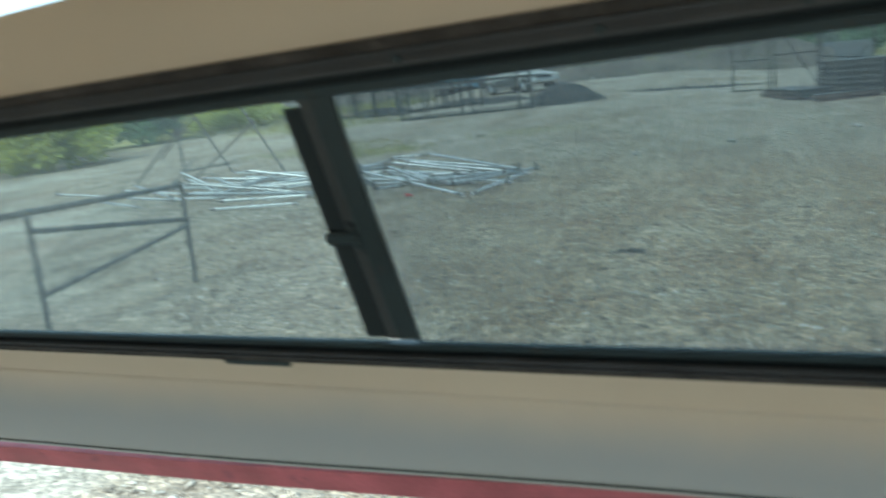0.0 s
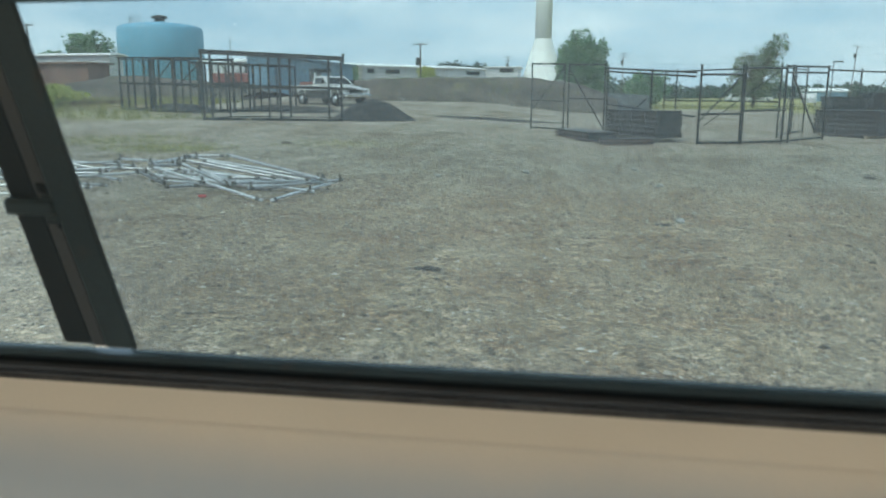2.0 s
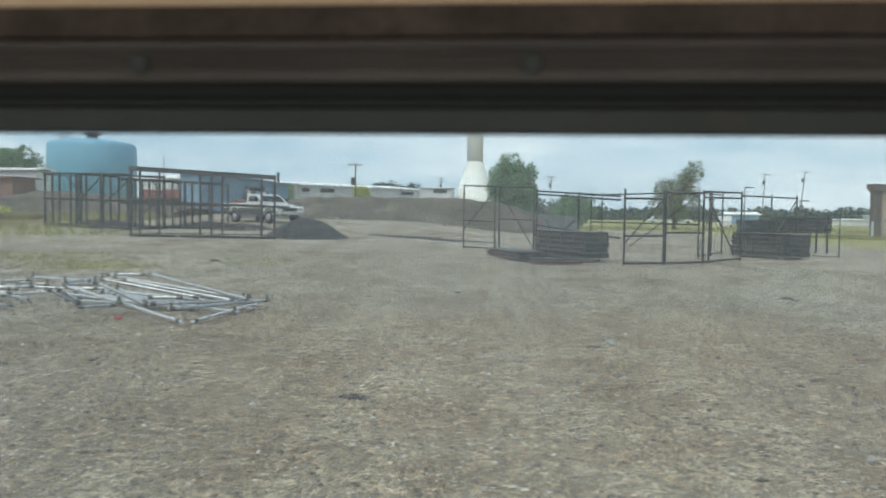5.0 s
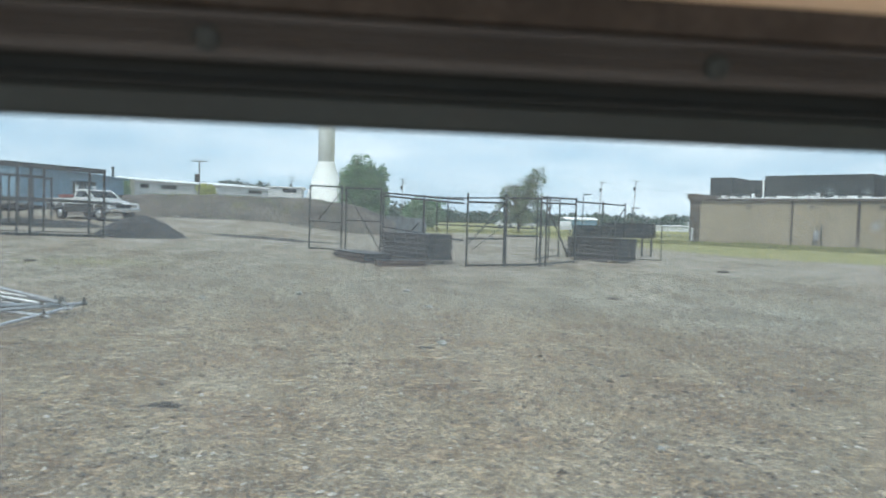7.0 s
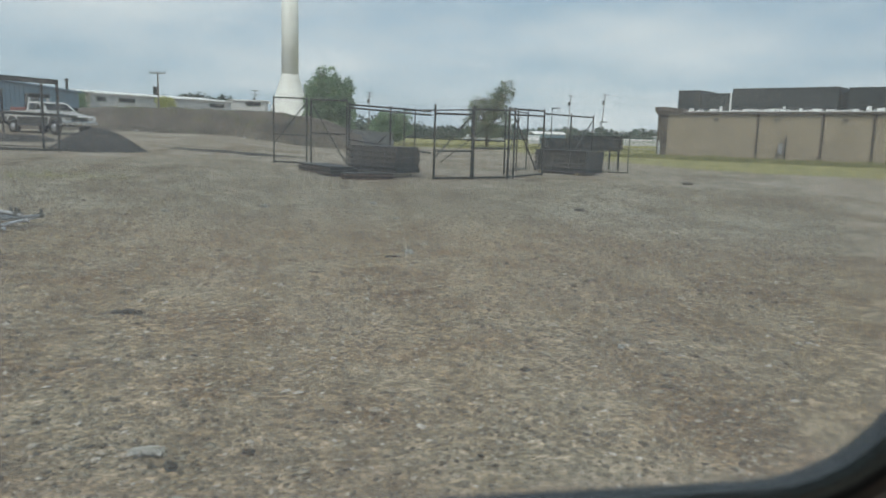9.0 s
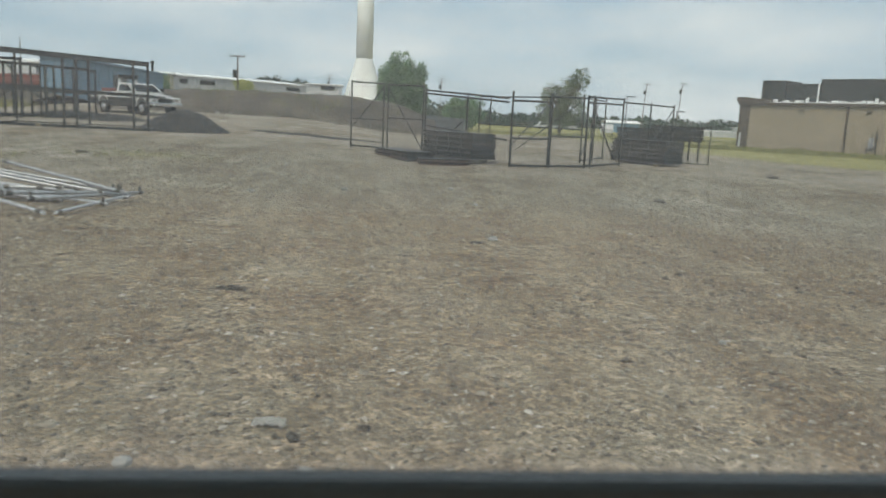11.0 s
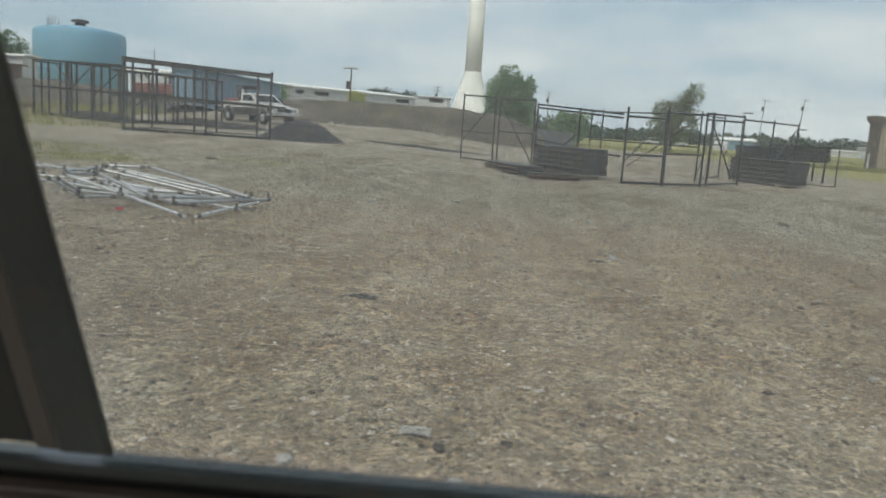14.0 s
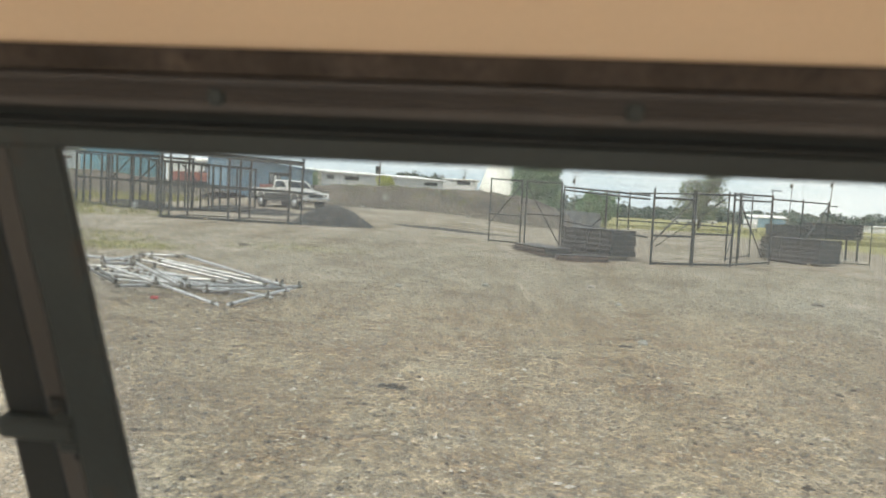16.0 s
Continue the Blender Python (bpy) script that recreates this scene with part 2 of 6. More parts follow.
def leaf_mat(name, dark, light, through, scale=0.6):
    """Leaves that let a part of the light through."""
    m = bpy.data.materials.new(name)
    m.use_nodes = True
    nt, ln = m.node_tree.nodes, m.node_tree.links
    bs = nt["Principled BSDF"]
    bs.inputs["Roughness"].default_value, bs.inputs["Specular IOR Level"].default_value = 0.6, 0.3
    tc = nt.new("ShaderNodeTexCoord")
    ns = nt.new("ShaderNodeTexNoise")
    ns.inputs["Scale"].default_value, ns.inputs["Detail"].default_value = scale, 5.0
    g = nt.new("ShaderNodeNewGeometry")
    ad = nt.new("ShaderNodeMath")
    ad.operation = 'MULTIPLY_ADD'
    ad.inputs[1].default_value = 0.35
    r = nt.new("ShaderNodeValToRGB")
    r.color_ramp.elements[0].position, r.color_ramp.elements[0].color = 0.45, (*dark, 1)
    r.color_ramp.elements[1].position, r.color_ramp.elements[1].color = 0.9, (*light, 1)
    ln.new(tc.outputs["Object"], ns.inputs["Vector"])
    ln.new(g.outputs["Random Per Island"], ad.inputs[0])
    ln.new(ns.outputs["Fac"], ad.inputs[2])
    ln.new(ad.outputs["Value"], r.inputs["Fac"])
    ln.new(r.outputs["Color"], bs.inputs["Base Color"])
    tl = nt.new("ShaderNodeBsdfTranslucent")
    ln.new(r.outputs["Color"], tl.inputs["Color"])
    mi = nt.new("ShaderNodeMixShader")
    mi.inputs["Fac"].default_value = through
    ln.new(bs.outputs["BSDF"], mi.inputs[1])
    ln.new(tl.outputs["BSDF"], mi.inputs[2])
    ln.new(mi.outputs["Shader"], nt["Material Output"].inputs["Surface"])
    return m


M_LEAF = leaf_mat("green_leaves", (0.14, 0.23, 0.135), (0.265, 0.38, 0.205), 0.45)
M_LEAF2 = leaf_mat("grey_green_leaves", (0.13, 0.17, 0.095), (0.24, 0.27, 0.155), 0.45)
M_LEAFY = leaf_mat("yellow_green_leaves", (0.30, 0.34, 0.08), (0.54, 0.54, 0.15), 0.45)
# far trees: distance haze is put into the paler leaf colours
M_LEAFD = leaf_mat("hazy_distant_leaves", (0.085, 0.12, 0.10), (0.14, 0.175, 0.14), 0.35, 0.12)
M_LEAFT = leaf_mat("dry_beige_leaves", (0.30, 0.24, 0.15), (0.50, 0.40, 0.26), 0.35)
M_HEAP = mat("dark_millings", (0.040, 0.038, 0.037), 0.95, var=0.4, scale=2.5, fine=22, bump=0.9, dist=0.05)
M_BERM = mat("brown_earth_bank", (0.125, 0.104, 0.084), 0.95, var=0.5, scale=0.5, fine=4, bump=1.0, dist=0.25, stain=0.3, stain_col=(0.095, 0.105, 0.06))
M_GRAVELPILE = mat("grey_crushed_stone", (0.24, 0.235, 0.225), 0.95, var=0.25, scale=0.6, fine=10, bump=0.8, dist=0.06)
M_BLOCK = mat("grey_weathered_block", (0.205, 0.205, 0.205), 0.9, var=0.15, scale=0.8, fine=14, bump=0.4, rnd=0.15, stain=0.2, stain_col=(0.09, 0.085, 0.075))
M_STONE = mat("limestone_gravel", (0.36, 0.345, 0.32), 0.9, var=0.35, scale=1.3, fine=70, bump=0.25)
M_PAPER = mat("white_crumpled_paper", (0.62, 0.60, 0.56), 0.8, var=0.08, scale=12, fine=80, bump=0.2)
M_GRASS = mat("dry_grass", (0.20, 0.21, 0.075), 0.8, var=0.35, scale=0.8, fine=8, tint=(0.30, 0.28, 0.12), bump=0)
M_TRUCKW = mat("white_truck_paint", (0.52, 0.52, 0.51), 0.35, var=0.1, scale=2, fine=60, bump=0, spec=0.5)
M_TYRE = mat("tyre_rubber", (0.02, 0.02, 0.02), 0.85, var=0.2, scale=5, fine=60)
M_RIM = mat("steel_wheel", (0.45, 0.45, 0.46), 0.35, metal=0.8, var=0.15, scale=10, fine=60)
M_CHROME = mat("dull_chrome", (0.6, 0.6, 0.6), 0.25, metal=0.9, var=0.1, scale=10, fine=60)
M_REDFADE = mat("faded_red_body_paint", (0.21, 0.075, 0.065), 0.6, var=0.2, scale=1.5, fine=30)
M_BRICKR = mat("red_brown_wall", (0.18, 0.105, 0.085), 0.85, var=0.2, scale=0.8, fine=12)
M_YELLOW = mat("yellow_paint", (0.75, 0.42, 0.03), 0.45, var=0.08, scale=1.5, fine=30)
M_PURPLE = mat("purple_panel", (0.16, 0.13, 0.42), 0.5, var=0.08, scale=1.5, fine=30)
M_CREAM = mat("cream_metal_cladding", (0.50, 0.47, 0.36), 0.6, var=0.08, scale=0.5, fine=12, bump=0.05)
M_OLDSTEEL = mat("weathered_grey_brown_steel", (0.13, 0.12, 0.105), 0.7, metal=0.2, var=0.35, scale=9, fine=120, bump=0.15, stain=0.3, stain_col=(0.10, 0.06, 0.04))
M_TRUCKD = mat("dark_lower_body_paint", (0.035, 0.033, 0.031), 0.45, var=0.2, scale=3, fine=60, bump=0)
M_CLOD = mat("brown_clod", (0.088, 0.073, 0.059), 0.95, var=0.4, scale=9, fine=60, bump=0.6, dist=0.01)
M_REDTAG = mat("red_plastic", (0.36, 0.06, 0.055), 0.5, var=0.1, scale=8, fine=60)
M_GLASS = glass_mat("tinted_window_glass", (0.50, 0.525, 0.515))
M_GLASS2 = glass_mat("clearer_sliding_glass", (0.57, 0.59, 0.565), 0.05)
M_SPLASH = leaf_mat("dried_splash", (0.75, 0.76, 0.76), (0.9, 0.9, 0.9), 0.92, 40.0)
M_SCREEN = screen_mat("insect_screen", 0.0018, 0.11)
M_WOOD = mat("weathered_timber", (0.36, 0.29, 0.20), 0.85, var=0.25, scale=3, fine=50, bump=0.2)


# ---- building blocks ----
def mesh_from(name, bm):
    me = bpy.data.meshes.new(name)
    bm.to_mesh(me)
    bm.free()
    return me


def part(name, bm, material, parent=None, label="", smooth=False):
    """One mesh object out of a bmesh (or a mesh) under a thing."""
    me = mesh_from(name, bm) if isinstance(bm, bmesh.types.BMesh) else bm
    if material and not me.materials:
        me.materials.append(material)
    if smooth:
        me.polygons.foreach_set("use_smooth", [True] * len(me.polygons))
    ob = new(name, me)
    if parent:
        ob.parent = parent
    if label:
        ob["label"] = label
    return ob


def empty(name, m, label, category, group="", kind=""):
    ob = new(name)
    ob.matrix_world = m
    ob.empty_display_size = 0.1
    return tagged(ob, label, category, group, kind)


def box(bm, x0, x1, y0, y1, z0, z1, bevel=0.0, m=None):
    r = bmesh.ops.create_cube(bm, size=1.0)
    vs = r["verts"]
    for v in vs:
        v.co = Vector(((x0 + x1) / 2 + v.co.x * (x1 - x0), (y0 + y1) / 2 + v.co.y * (y1 - y0), (z0 + z1) / 2 + v.co.z * (z1 - z0)))
    if bevel:
        es = list({e for v in vs for e in v.link_edges})
        rb = bmesh.ops.bevel(bm, geom=es, offset=bevel, segments=1, affect='EDGES')
        vs = list({v for f in rb["faces"] for v in f.verts} | {v for v in vs if v.is_valid})
    if m is not None:
        bmesh.ops.transform(bm, matrix=m, verts=vs)
    return vs


def tube(bm, a, b, r, r2=None, segs=8):
    a, b = Vector(a), Vector(b)
    d = b - a
    m = Matrix.Translation((a + b) / 2) @ d.to_track_quat('Z', 'Y').to_matrix().to_4x4()
    bmesh.ops.create_cone(bm, cap_ends=True, segments=segs, radius1=r, radius2=r if r2 is None else r2, depth=d.length, matrix=m)


def beam(bm, a, b, w, h):
    """A square bar from a to b."""
    a, b = Vector(a), Vector(b)
    d = b - a
    m = Matrix.Translation((a + b) / 2) @ d.to_track_quat('Z', 'Y').to_matrix().to_4x4()
    box(bm, -w / 2, w / 2, -h / 2, h / 2, -d.length / 2, d.length / 2, min(w, h) * 0.12, m)


def lathe(bm, prof, segs=32, m=None, cap=True):
    rings = []
    for r, z in prof:
        rings.append([bm.verts.new((r * math.cos(2 * math.pi * i / segs), r * math.sin(2 * math.pi * i / segs), z)) for i in range(segs)])
    for a, b in zip(rings, rings[1:]):
        for i in range(segs):
            bm.faces.new((a[i], a[(i + 1) % segs], b[(i + 1) % segs], b[i]))
    if cap:
        bm.faces.new(rings[0][::-1])
        bm.faces.new(rings[-1])
    if m is not None:
        bmesh.ops.transform(bm, matrix=m, verts=bm.verts)


def prism(bm, outline, y0, y1):
    """An x-z outline pushed from y0 to y1."""
    a = [bm.verts.new((x, y0, z)) for x, z in outline]
    b = [bm.verts.new((x, y1, z)) for x, z in outline]
    n = len(outline)
    bm.faces.new(a)
    bm.faces.new(b[::-1])
    for i in range(n):
        bm.faces.new((a[i], b[i], b[(i + 1) % n], a[(i + 1) % n]))
    bmesh.ops.recalc_face_normals(bm, faces=bm.faces)


def ground_z(x, y):
    """The yard: a shallow hollow ahead, and a gentle rise towards the back and the bank."""
    dip = -0.28 * math.exp(-min(50, ((y - 14) / 6) ** 2)) / (1 + math.exp(min(40, max(-40, -(x + 1.6) / 0.5))))
    u = min(y - 13, 45)
    rise = 0.027 * (u if u > 6 else (0 if u < -6 else (u + 6) ** 2 / 24))
    return dip + rise / (1 + math.exp(min(40, max(-40, (x + 4 - 0.05 * (min(y, 90) - 12)) / 1.8))))


def ground_top(x, y):
    """The surface itself, with its small bumps."""
    z = ground_z(x, y)
    if abs(x) < 60 and -5 < y < 90:
        z += 0.022 * noise.noise(Vector((x * 0.9, y * 0.9, 1.7))) + 0.05 * noise.noise(Vector((x * 0.22, y * 0.22, 5.1)))
    return z


# ---- ground ----
def axis(lo, hi, near_lo, near_hi, step, grow):
    v = list(np.arange(near_lo, near_hi, step))
    s, x = step, v[-1]
    while x < hi:
        s *= grow
        x += s
        v.append(min(x, hi))
    s, x = step, v[0]
    while x > lo:
        s *= grow
        x -= s
        v.insert(0, max(x, lo))
    return v


def sstep(a, b, x):
    t = min(1, max(0, (x - a) / (b - a)))
    return t * t * (3 - 2 * t)


def grass_amount(x, y):
    """Where the yard gives way to grass: the field at the back, the strip before the building, weedy patches."""
    w = noise.noise(Vector((x * 0.12, y * 0.12, 0))) * 4 + noise.noise(Vector((x * 0.5, y * 0.5, 3))) * 1.2
    edge = 66 + 0.9 * (x - 8) if x < 26 else 88
    if x > 16:
        edge = min(edge, 36 + max(0, 26 - x) * 4.0)
    a = sstep(edge - 2, edge + 3, y + w) if x > 3 else 0
    # strip beside the tan building
    d = (x - (17.2 + max(0, 31 - y) * 0.6))
    if 5 < y < 70:
        a = max(a, sstep(-1.2, 0.8, d + w * 0.3))
    if x < -24:
        a = max(a, sstep(-24, -30, x + w) * sstep(20, 30, y))
    for px, py, r, k in ((-8.4, 15.6, 1.5, 0.75), (-5.0, 17.5, 1.6, 0.35), (-11, 17.5, 2.2, 0.5), (-16, 27, 3.0, 0.5), (-20, 30, 4, 0.6)):
        q = math.hypot(x - px, (y - py) * 1.4) / r
        a = max(a, k * sstep(1.3, 0.3, q + w * 0.12))
    if y > 150 or abs(x) > 140:
        a = max(a, 0.9)
    return a


def build_ground():
    xs = axis(-900, 900, -14, 24, 0.3, 1.10)
    ys = axis(-300, 1500, -4, 40, 0.3, 1.10)
    nx, ny = len(xs), len(ys)
    vs, gr = [], []
    for y in ys:
        for x in xs:
            vs.append((x, y, ground_top(x, y)))
            gr.append(grass_amount(x, y))
    fs = [(j * nx + i, j * nx + i + 1, (j + 1) * nx + i + 1, (j + 1) * nx + i) for j in range(ny - 1) for i in range(nx - 1)]
    me = bpy.data.meshes.new("ground")
    me.from_pydata(vs, [], fs)
    at = me.attributes.new("grass", 'FLOAT', 'POINT')
    at.data.foreach_set("value", gr)
    me.polygons.foreach_set("use_smooth", [True] * len(fs))
    m = bpy.data.materials.new("gravel_yard")
    m.use_nodes = True
    nt, ln = m.node_tree.nodes, m.node_tree.links
    b = nt["Principled BSDF"]
    b.inputs["Specular IOR Level"].default_value = 0.25
    b.inputs["Roughness"].default_value = 0.93
    tc = nt.new("ShaderNodeTexCoord")

    def tex(kind, scale, **kw):
        n = nt.new(kind)
        n.inputs["Scale"].default_value = scale
        for k, v in kw.items():
            n.inputs[k].default_value = v
        ln.new(tc.outputs["Object"], n.inputs["Vector"])
        return n

    def ramp(src, *stops):
        r = nt.new("ShaderNodeValToRGB")
        while len(r.color_ramp.elements) < len(stops):
            r.color_ramp.elements.new(0.5)
        for e, (p, c) in zip(r.color_ramp.elements, stops):
            e.position, e.color = p, (*c, 1)
        ln.new(src, r.inputs["Fac"])
        return r.outputs["Color"]

    def mix(fac, a, bb, mode='MIX'):
        n = nt.new("ShaderNodeMix")
        n.data_type, n.blend_type = 'RGBA', mode
        if isinstance(fac, float):
            n.inputs["Factor"].default_value = fac
        else:
            ln.new(fac, n.inputs["Factor"])
        ln.new(a, n.inputs["A"])
        ln.new(bb, n.inputs["B"])
        return n.outputs["Result"]

    broad = tex("ShaderNodeTexNoise", 0.22, Detail=7.0, Roughness=0.65)
    mid = tex("ShaderNodeTexNoise", 1.1, Detail=6.0, Roughness=0.65)
    vor = tex("ShaderNodeTexVoronoi", 48.0)
    vor2 = tex("ShaderNodeTexVoronoi", 15.0)
    fine = tex("ShaderNodeTexNoise", 9.0, Detail=8.0, Roughness=0.7)
    base = ramp(broad.outputs["Fac"], (0.36, (0.268, 0.228, 0.176)), (0.5, (0.345, 0.308, 0.252)), (0.64, (0.405, 0.372, 0.322)))
    patch = ramp(mid.outputs["Fac"], (0.34, (0.66, 0.63, 0.59)), (0.5, (0.96, 0.95, 0.93)), (0.66, (1.2, 1.2, 1.18)))
    c = mix(1.0, base, patch, 'MULTIPLY')
    soil = tex("ShaderNodeTexNoise", 0.55, Detail=5.0, Roughness=0.6)
    sf = nt.new("ShaderNodeMapRange")
    sf.inputs["From Min"].default_value, sf.inputs["From Max"].default_value = 0.50, 0.66
    sf.inputs["To Max"].default_value = 0.5
    ln.new(soil.outputs["Fac"], sf.inputs["Value"])
    # the bare brown patch that wheels have opened by the shell, lifted to brighten the mid-distance
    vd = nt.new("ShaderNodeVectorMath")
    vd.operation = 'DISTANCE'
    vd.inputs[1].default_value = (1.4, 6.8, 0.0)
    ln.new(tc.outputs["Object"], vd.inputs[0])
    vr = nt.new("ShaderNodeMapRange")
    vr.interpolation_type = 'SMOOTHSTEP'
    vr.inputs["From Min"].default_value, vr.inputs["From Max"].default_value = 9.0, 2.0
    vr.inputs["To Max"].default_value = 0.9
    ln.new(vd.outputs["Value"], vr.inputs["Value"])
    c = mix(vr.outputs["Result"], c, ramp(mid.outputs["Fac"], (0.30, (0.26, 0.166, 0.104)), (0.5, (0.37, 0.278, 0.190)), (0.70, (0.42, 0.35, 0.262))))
    c = mix(sf.outputs["Result"], c, ramp(mid.outputs["Fac"], (0.3, (0.19, 0.13, 0.095)), (0.7, (0.27, 0.195, 0.145))))
    # worn wheel tracks, long along the yard
    mp = nt.new("ShaderNodeMapping")
    mp.inputs["Scale"].default_value = (1.5, 0.11, 1.0)
    mp.inputs["Rotation"].default_value = (0, 0, radians(24))
    ln.new(tc.outputs["Object"], mp.inputs["Vector"])
    tk = nt.new("ShaderNodeTexNoise")
    tk.inputs["Scale"].default_value, tk.inputs["Detail"].default_value = 1.0, 4.0
    ln.new(mp.outputs["Vector"], tk.inputs["Vector"])
    c = mix(0.8, c, mix(1.0, c, ramp(tk.outputs["Fac"], (0.38, (0.84, 0.79, 0.73)), (0.5, (1.0, 1.0, 1.0)), (0.64, (1.13, 1.14, 1.15))), 'MULTIPLY'))
    # near the shell the gravel is darker on both sides of a line along the yard
    sx = nt.new("ShaderNodeSeparateXYZ")
    ln.new(tc.outputs["Object"], sx.inputs["Vector"])

    def calc(op, a, k):
        n = nt.new("ShaderNodeMath")
        n.operation = op
        ln.new(a, n.inputs[0])
        if isinstance(k, float):
            n.inputs[1].default_value = k
        else:
            ln.new(k, n.inputs[1])
        return n.outputs["Value"]
    off = calc('ADD', calc('ADD', sx.outputs["X"], -0.7), calc('MULTIPLY', sx.outputs["Y"], -0.04))
    off = calc('ADD', calc('ABSOLUTE', off, 0.0), calc('MULTIPLY', soil.outputs["Fac"], 1.6))
    side_tone = nt.new("ShaderNodeMapRange")
    side_tone.interpolation_type = 'SMOOTHSTEP'
    side_tone.inputs["From Min"].default_value, side_tone.inputs["From Max"].default_value = 1.7, 4.2
    side_tone.inputs["To Min"].default_value, side_tone.inputs["To Max"].default_value = 0.0, 0.75
    ln.new(off, side_tone.inputs["Value"])
    near = nt.new("ShaderNodeMapRange")
    near.inputs["From Min"].default_value, near.inputs["From Max"].default_value = 12.0, 5.0
    ln.new(sx.outputs["Y"], near.inputs["Value"])
    c = mix(calc('MULTIPLY', side_tone.outputs["Result"], near.outputs["Result"]), c, mix(1.0, c, ramp(mid.outputs["Fac"], (0.3, (0.68, 0.68, 0.67)), (0.7, (0.92, 0.92, 0.91))), 'MULTIPLY'))
    stones = ramp(vor.outputs["Color"], (0.05, (0.46, 0.44, 0.41)), (0.6, (0.92, 0.91, 0.90)), (0.95, (1.9, 1.87, 1.8)))
    c = mix(0.68, c, mix(1.0, c, stones, 'MULTIPLY'))
    st2 = ramp(vor2.outputs["Color"], (0.1, (0.62, 0.60, 0.58)), (0.7, (1.0, 1.0, 1.0)), (0.95, (1.75, 1.75, 1.72)))
    c = mix(0.5, c, mix(1.0, c, st2, 'MULTIPLY'))
    sp = ramp(fine.outputs["Fac"], (0.36, (0.55, 0.54, 0.52)), (0.62, (1.18, 1.18, 1.18)))
    c = mix(0.72, c, mix(1.0, c, sp, 'MULTIPLY'))
    ga = nt.new("ShaderNodeAttribute")
    ga.attribute_name = "grass"
    gn = tex("ShaderNodeTexNoise", 0.5, Detail=5.0)
    gcol = ramp(gn.outputs["Fac"], (0.3, (0.19, 0.19, 0.06)), (0.55, (0.29, 0.265, 0.10)), (0.75, (0.37, 0.32, 0.15)))
    gf = nt.new("ShaderNodeMath")
    gf.operation = 'MULTIPLY'
    gf.use_clamp = True
    gm = nt.new("ShaderNodeMapRange")
    gm.inputs["From Min"].default_value, gm.inputs["From Max"].default_value = 0.35, 0.6
    gm.inputs["To Min"].default_value, gm.inputs["To Max"].default_value = 0.55, 1.3
    ln.new(mid.outputs["Fac"], gm.inputs["Value"])
    ln.new(ga.outputs["Fac"], gf.inputs[0])
    ln.new(gm.outputs["Result"], gf.inputs[1])
    c = mix(gf.outputs["Value"], c, gcol)
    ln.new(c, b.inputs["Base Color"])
    add = nt.new("ShaderNodeMath")
    add.operation = 'MULTIPLY_ADD'
    add.inputs[1].default_value = -1.0
    ln.new(vor.outputs["Distance"], add.inputs[0])
    ln.new(fine.outputs["Fac"], add.inputs[2])
    bp = nt.new("ShaderNodeBump")
    bp.inputs["Strength"].default_value, bp.inputs["Distance"].default_value = 0.6, 0.03
    ln.new(add.outputs["Value"], bp.inputs["Height"])
    ln.new(bp.outputs["Normal"], b.inputs["Normal"])
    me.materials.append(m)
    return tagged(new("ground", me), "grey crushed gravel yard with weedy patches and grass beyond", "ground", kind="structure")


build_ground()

# ---- the shell that the camera is in: leaning wall with a slider window ----
LEAN_N = Vector((0, 1, 0.2301)).normalized()
LEAN_S = Vector((0, -0.2301, 1)).normalized()
WALL = Matrix.Rotation(radians(-0.17), 4, 'Z') @ Matrix(((1, LEAN_S.x, LEAN_N.x, 0), (0, LEAN_S.y, LEAN_N.y, 0.6 + 0.2301 * (1.4 - 1.0247)), (0, LEAN_S.z, LEAN_N.z, 1.0247), (0, 0, 0, 1)))
# in WALL: x along the wall, y up the wall, z outwards


def outline(corners, r, segs=10):
    """A closed outline with rounded corners, as points with inward normals (anticlockwise)."""
    pts = []
    n = len(corners)
    for i in range(n):
        p, a, b = Vector(corners[i]), Vector(corners[i - 1]), Vector(corners[(i + 1) % n])
        da, db = (a - p).normalized(), (b - p).normalized()
        ang = da.angle(db)
        t = r / math.tan(ang / 2)
        c = p + (da + db).normalized() * (r / math.sin(ang / 2))
        s, e = p + da * t - c, p + db * t - c
        th0 = math.atan2(s.y, s.x)
        th1 = math.atan2(e.y, e.x)
        while th1 < th0:
            th1 += 2 * math.pi
        for k in range(segs + 1):
            th = th0 + (th1 - th0) * k / segs
            d = Vector((math.cos(th), math.sin(th)))
            pts.append((c + d * r, -d))
    return pts


FRAME_OUT = outline([(-0.95, -0.0267), (0.742, -0.0267), (0.683, 0.2805), (-0.985, 0.2805)], 0.085)


def inset(pts, d):
    return [p + n * d * (0.7825 - 0.2175 * n.y) for p, n in pts]


def sweep(prof, pts=FRAME_OUT):
    """Pushes a profile of (inset, height towards the room) round the outline."""
    bm = bmesh.new()
    rings = [[bm.verts.new((*q, -h)) for q in inset(pts, d)] for d, h in prof]
    n = len(pts)
    for a, b in zip(rings, rings[1:]):
        for i in range(n):
            bm.faces.new((a[i], a[(i + 1) % n], b[(i + 1) % n], b[i]))
    bmesh.ops.recalc_face_normals(bm, faces=bm.faces)
    return bm


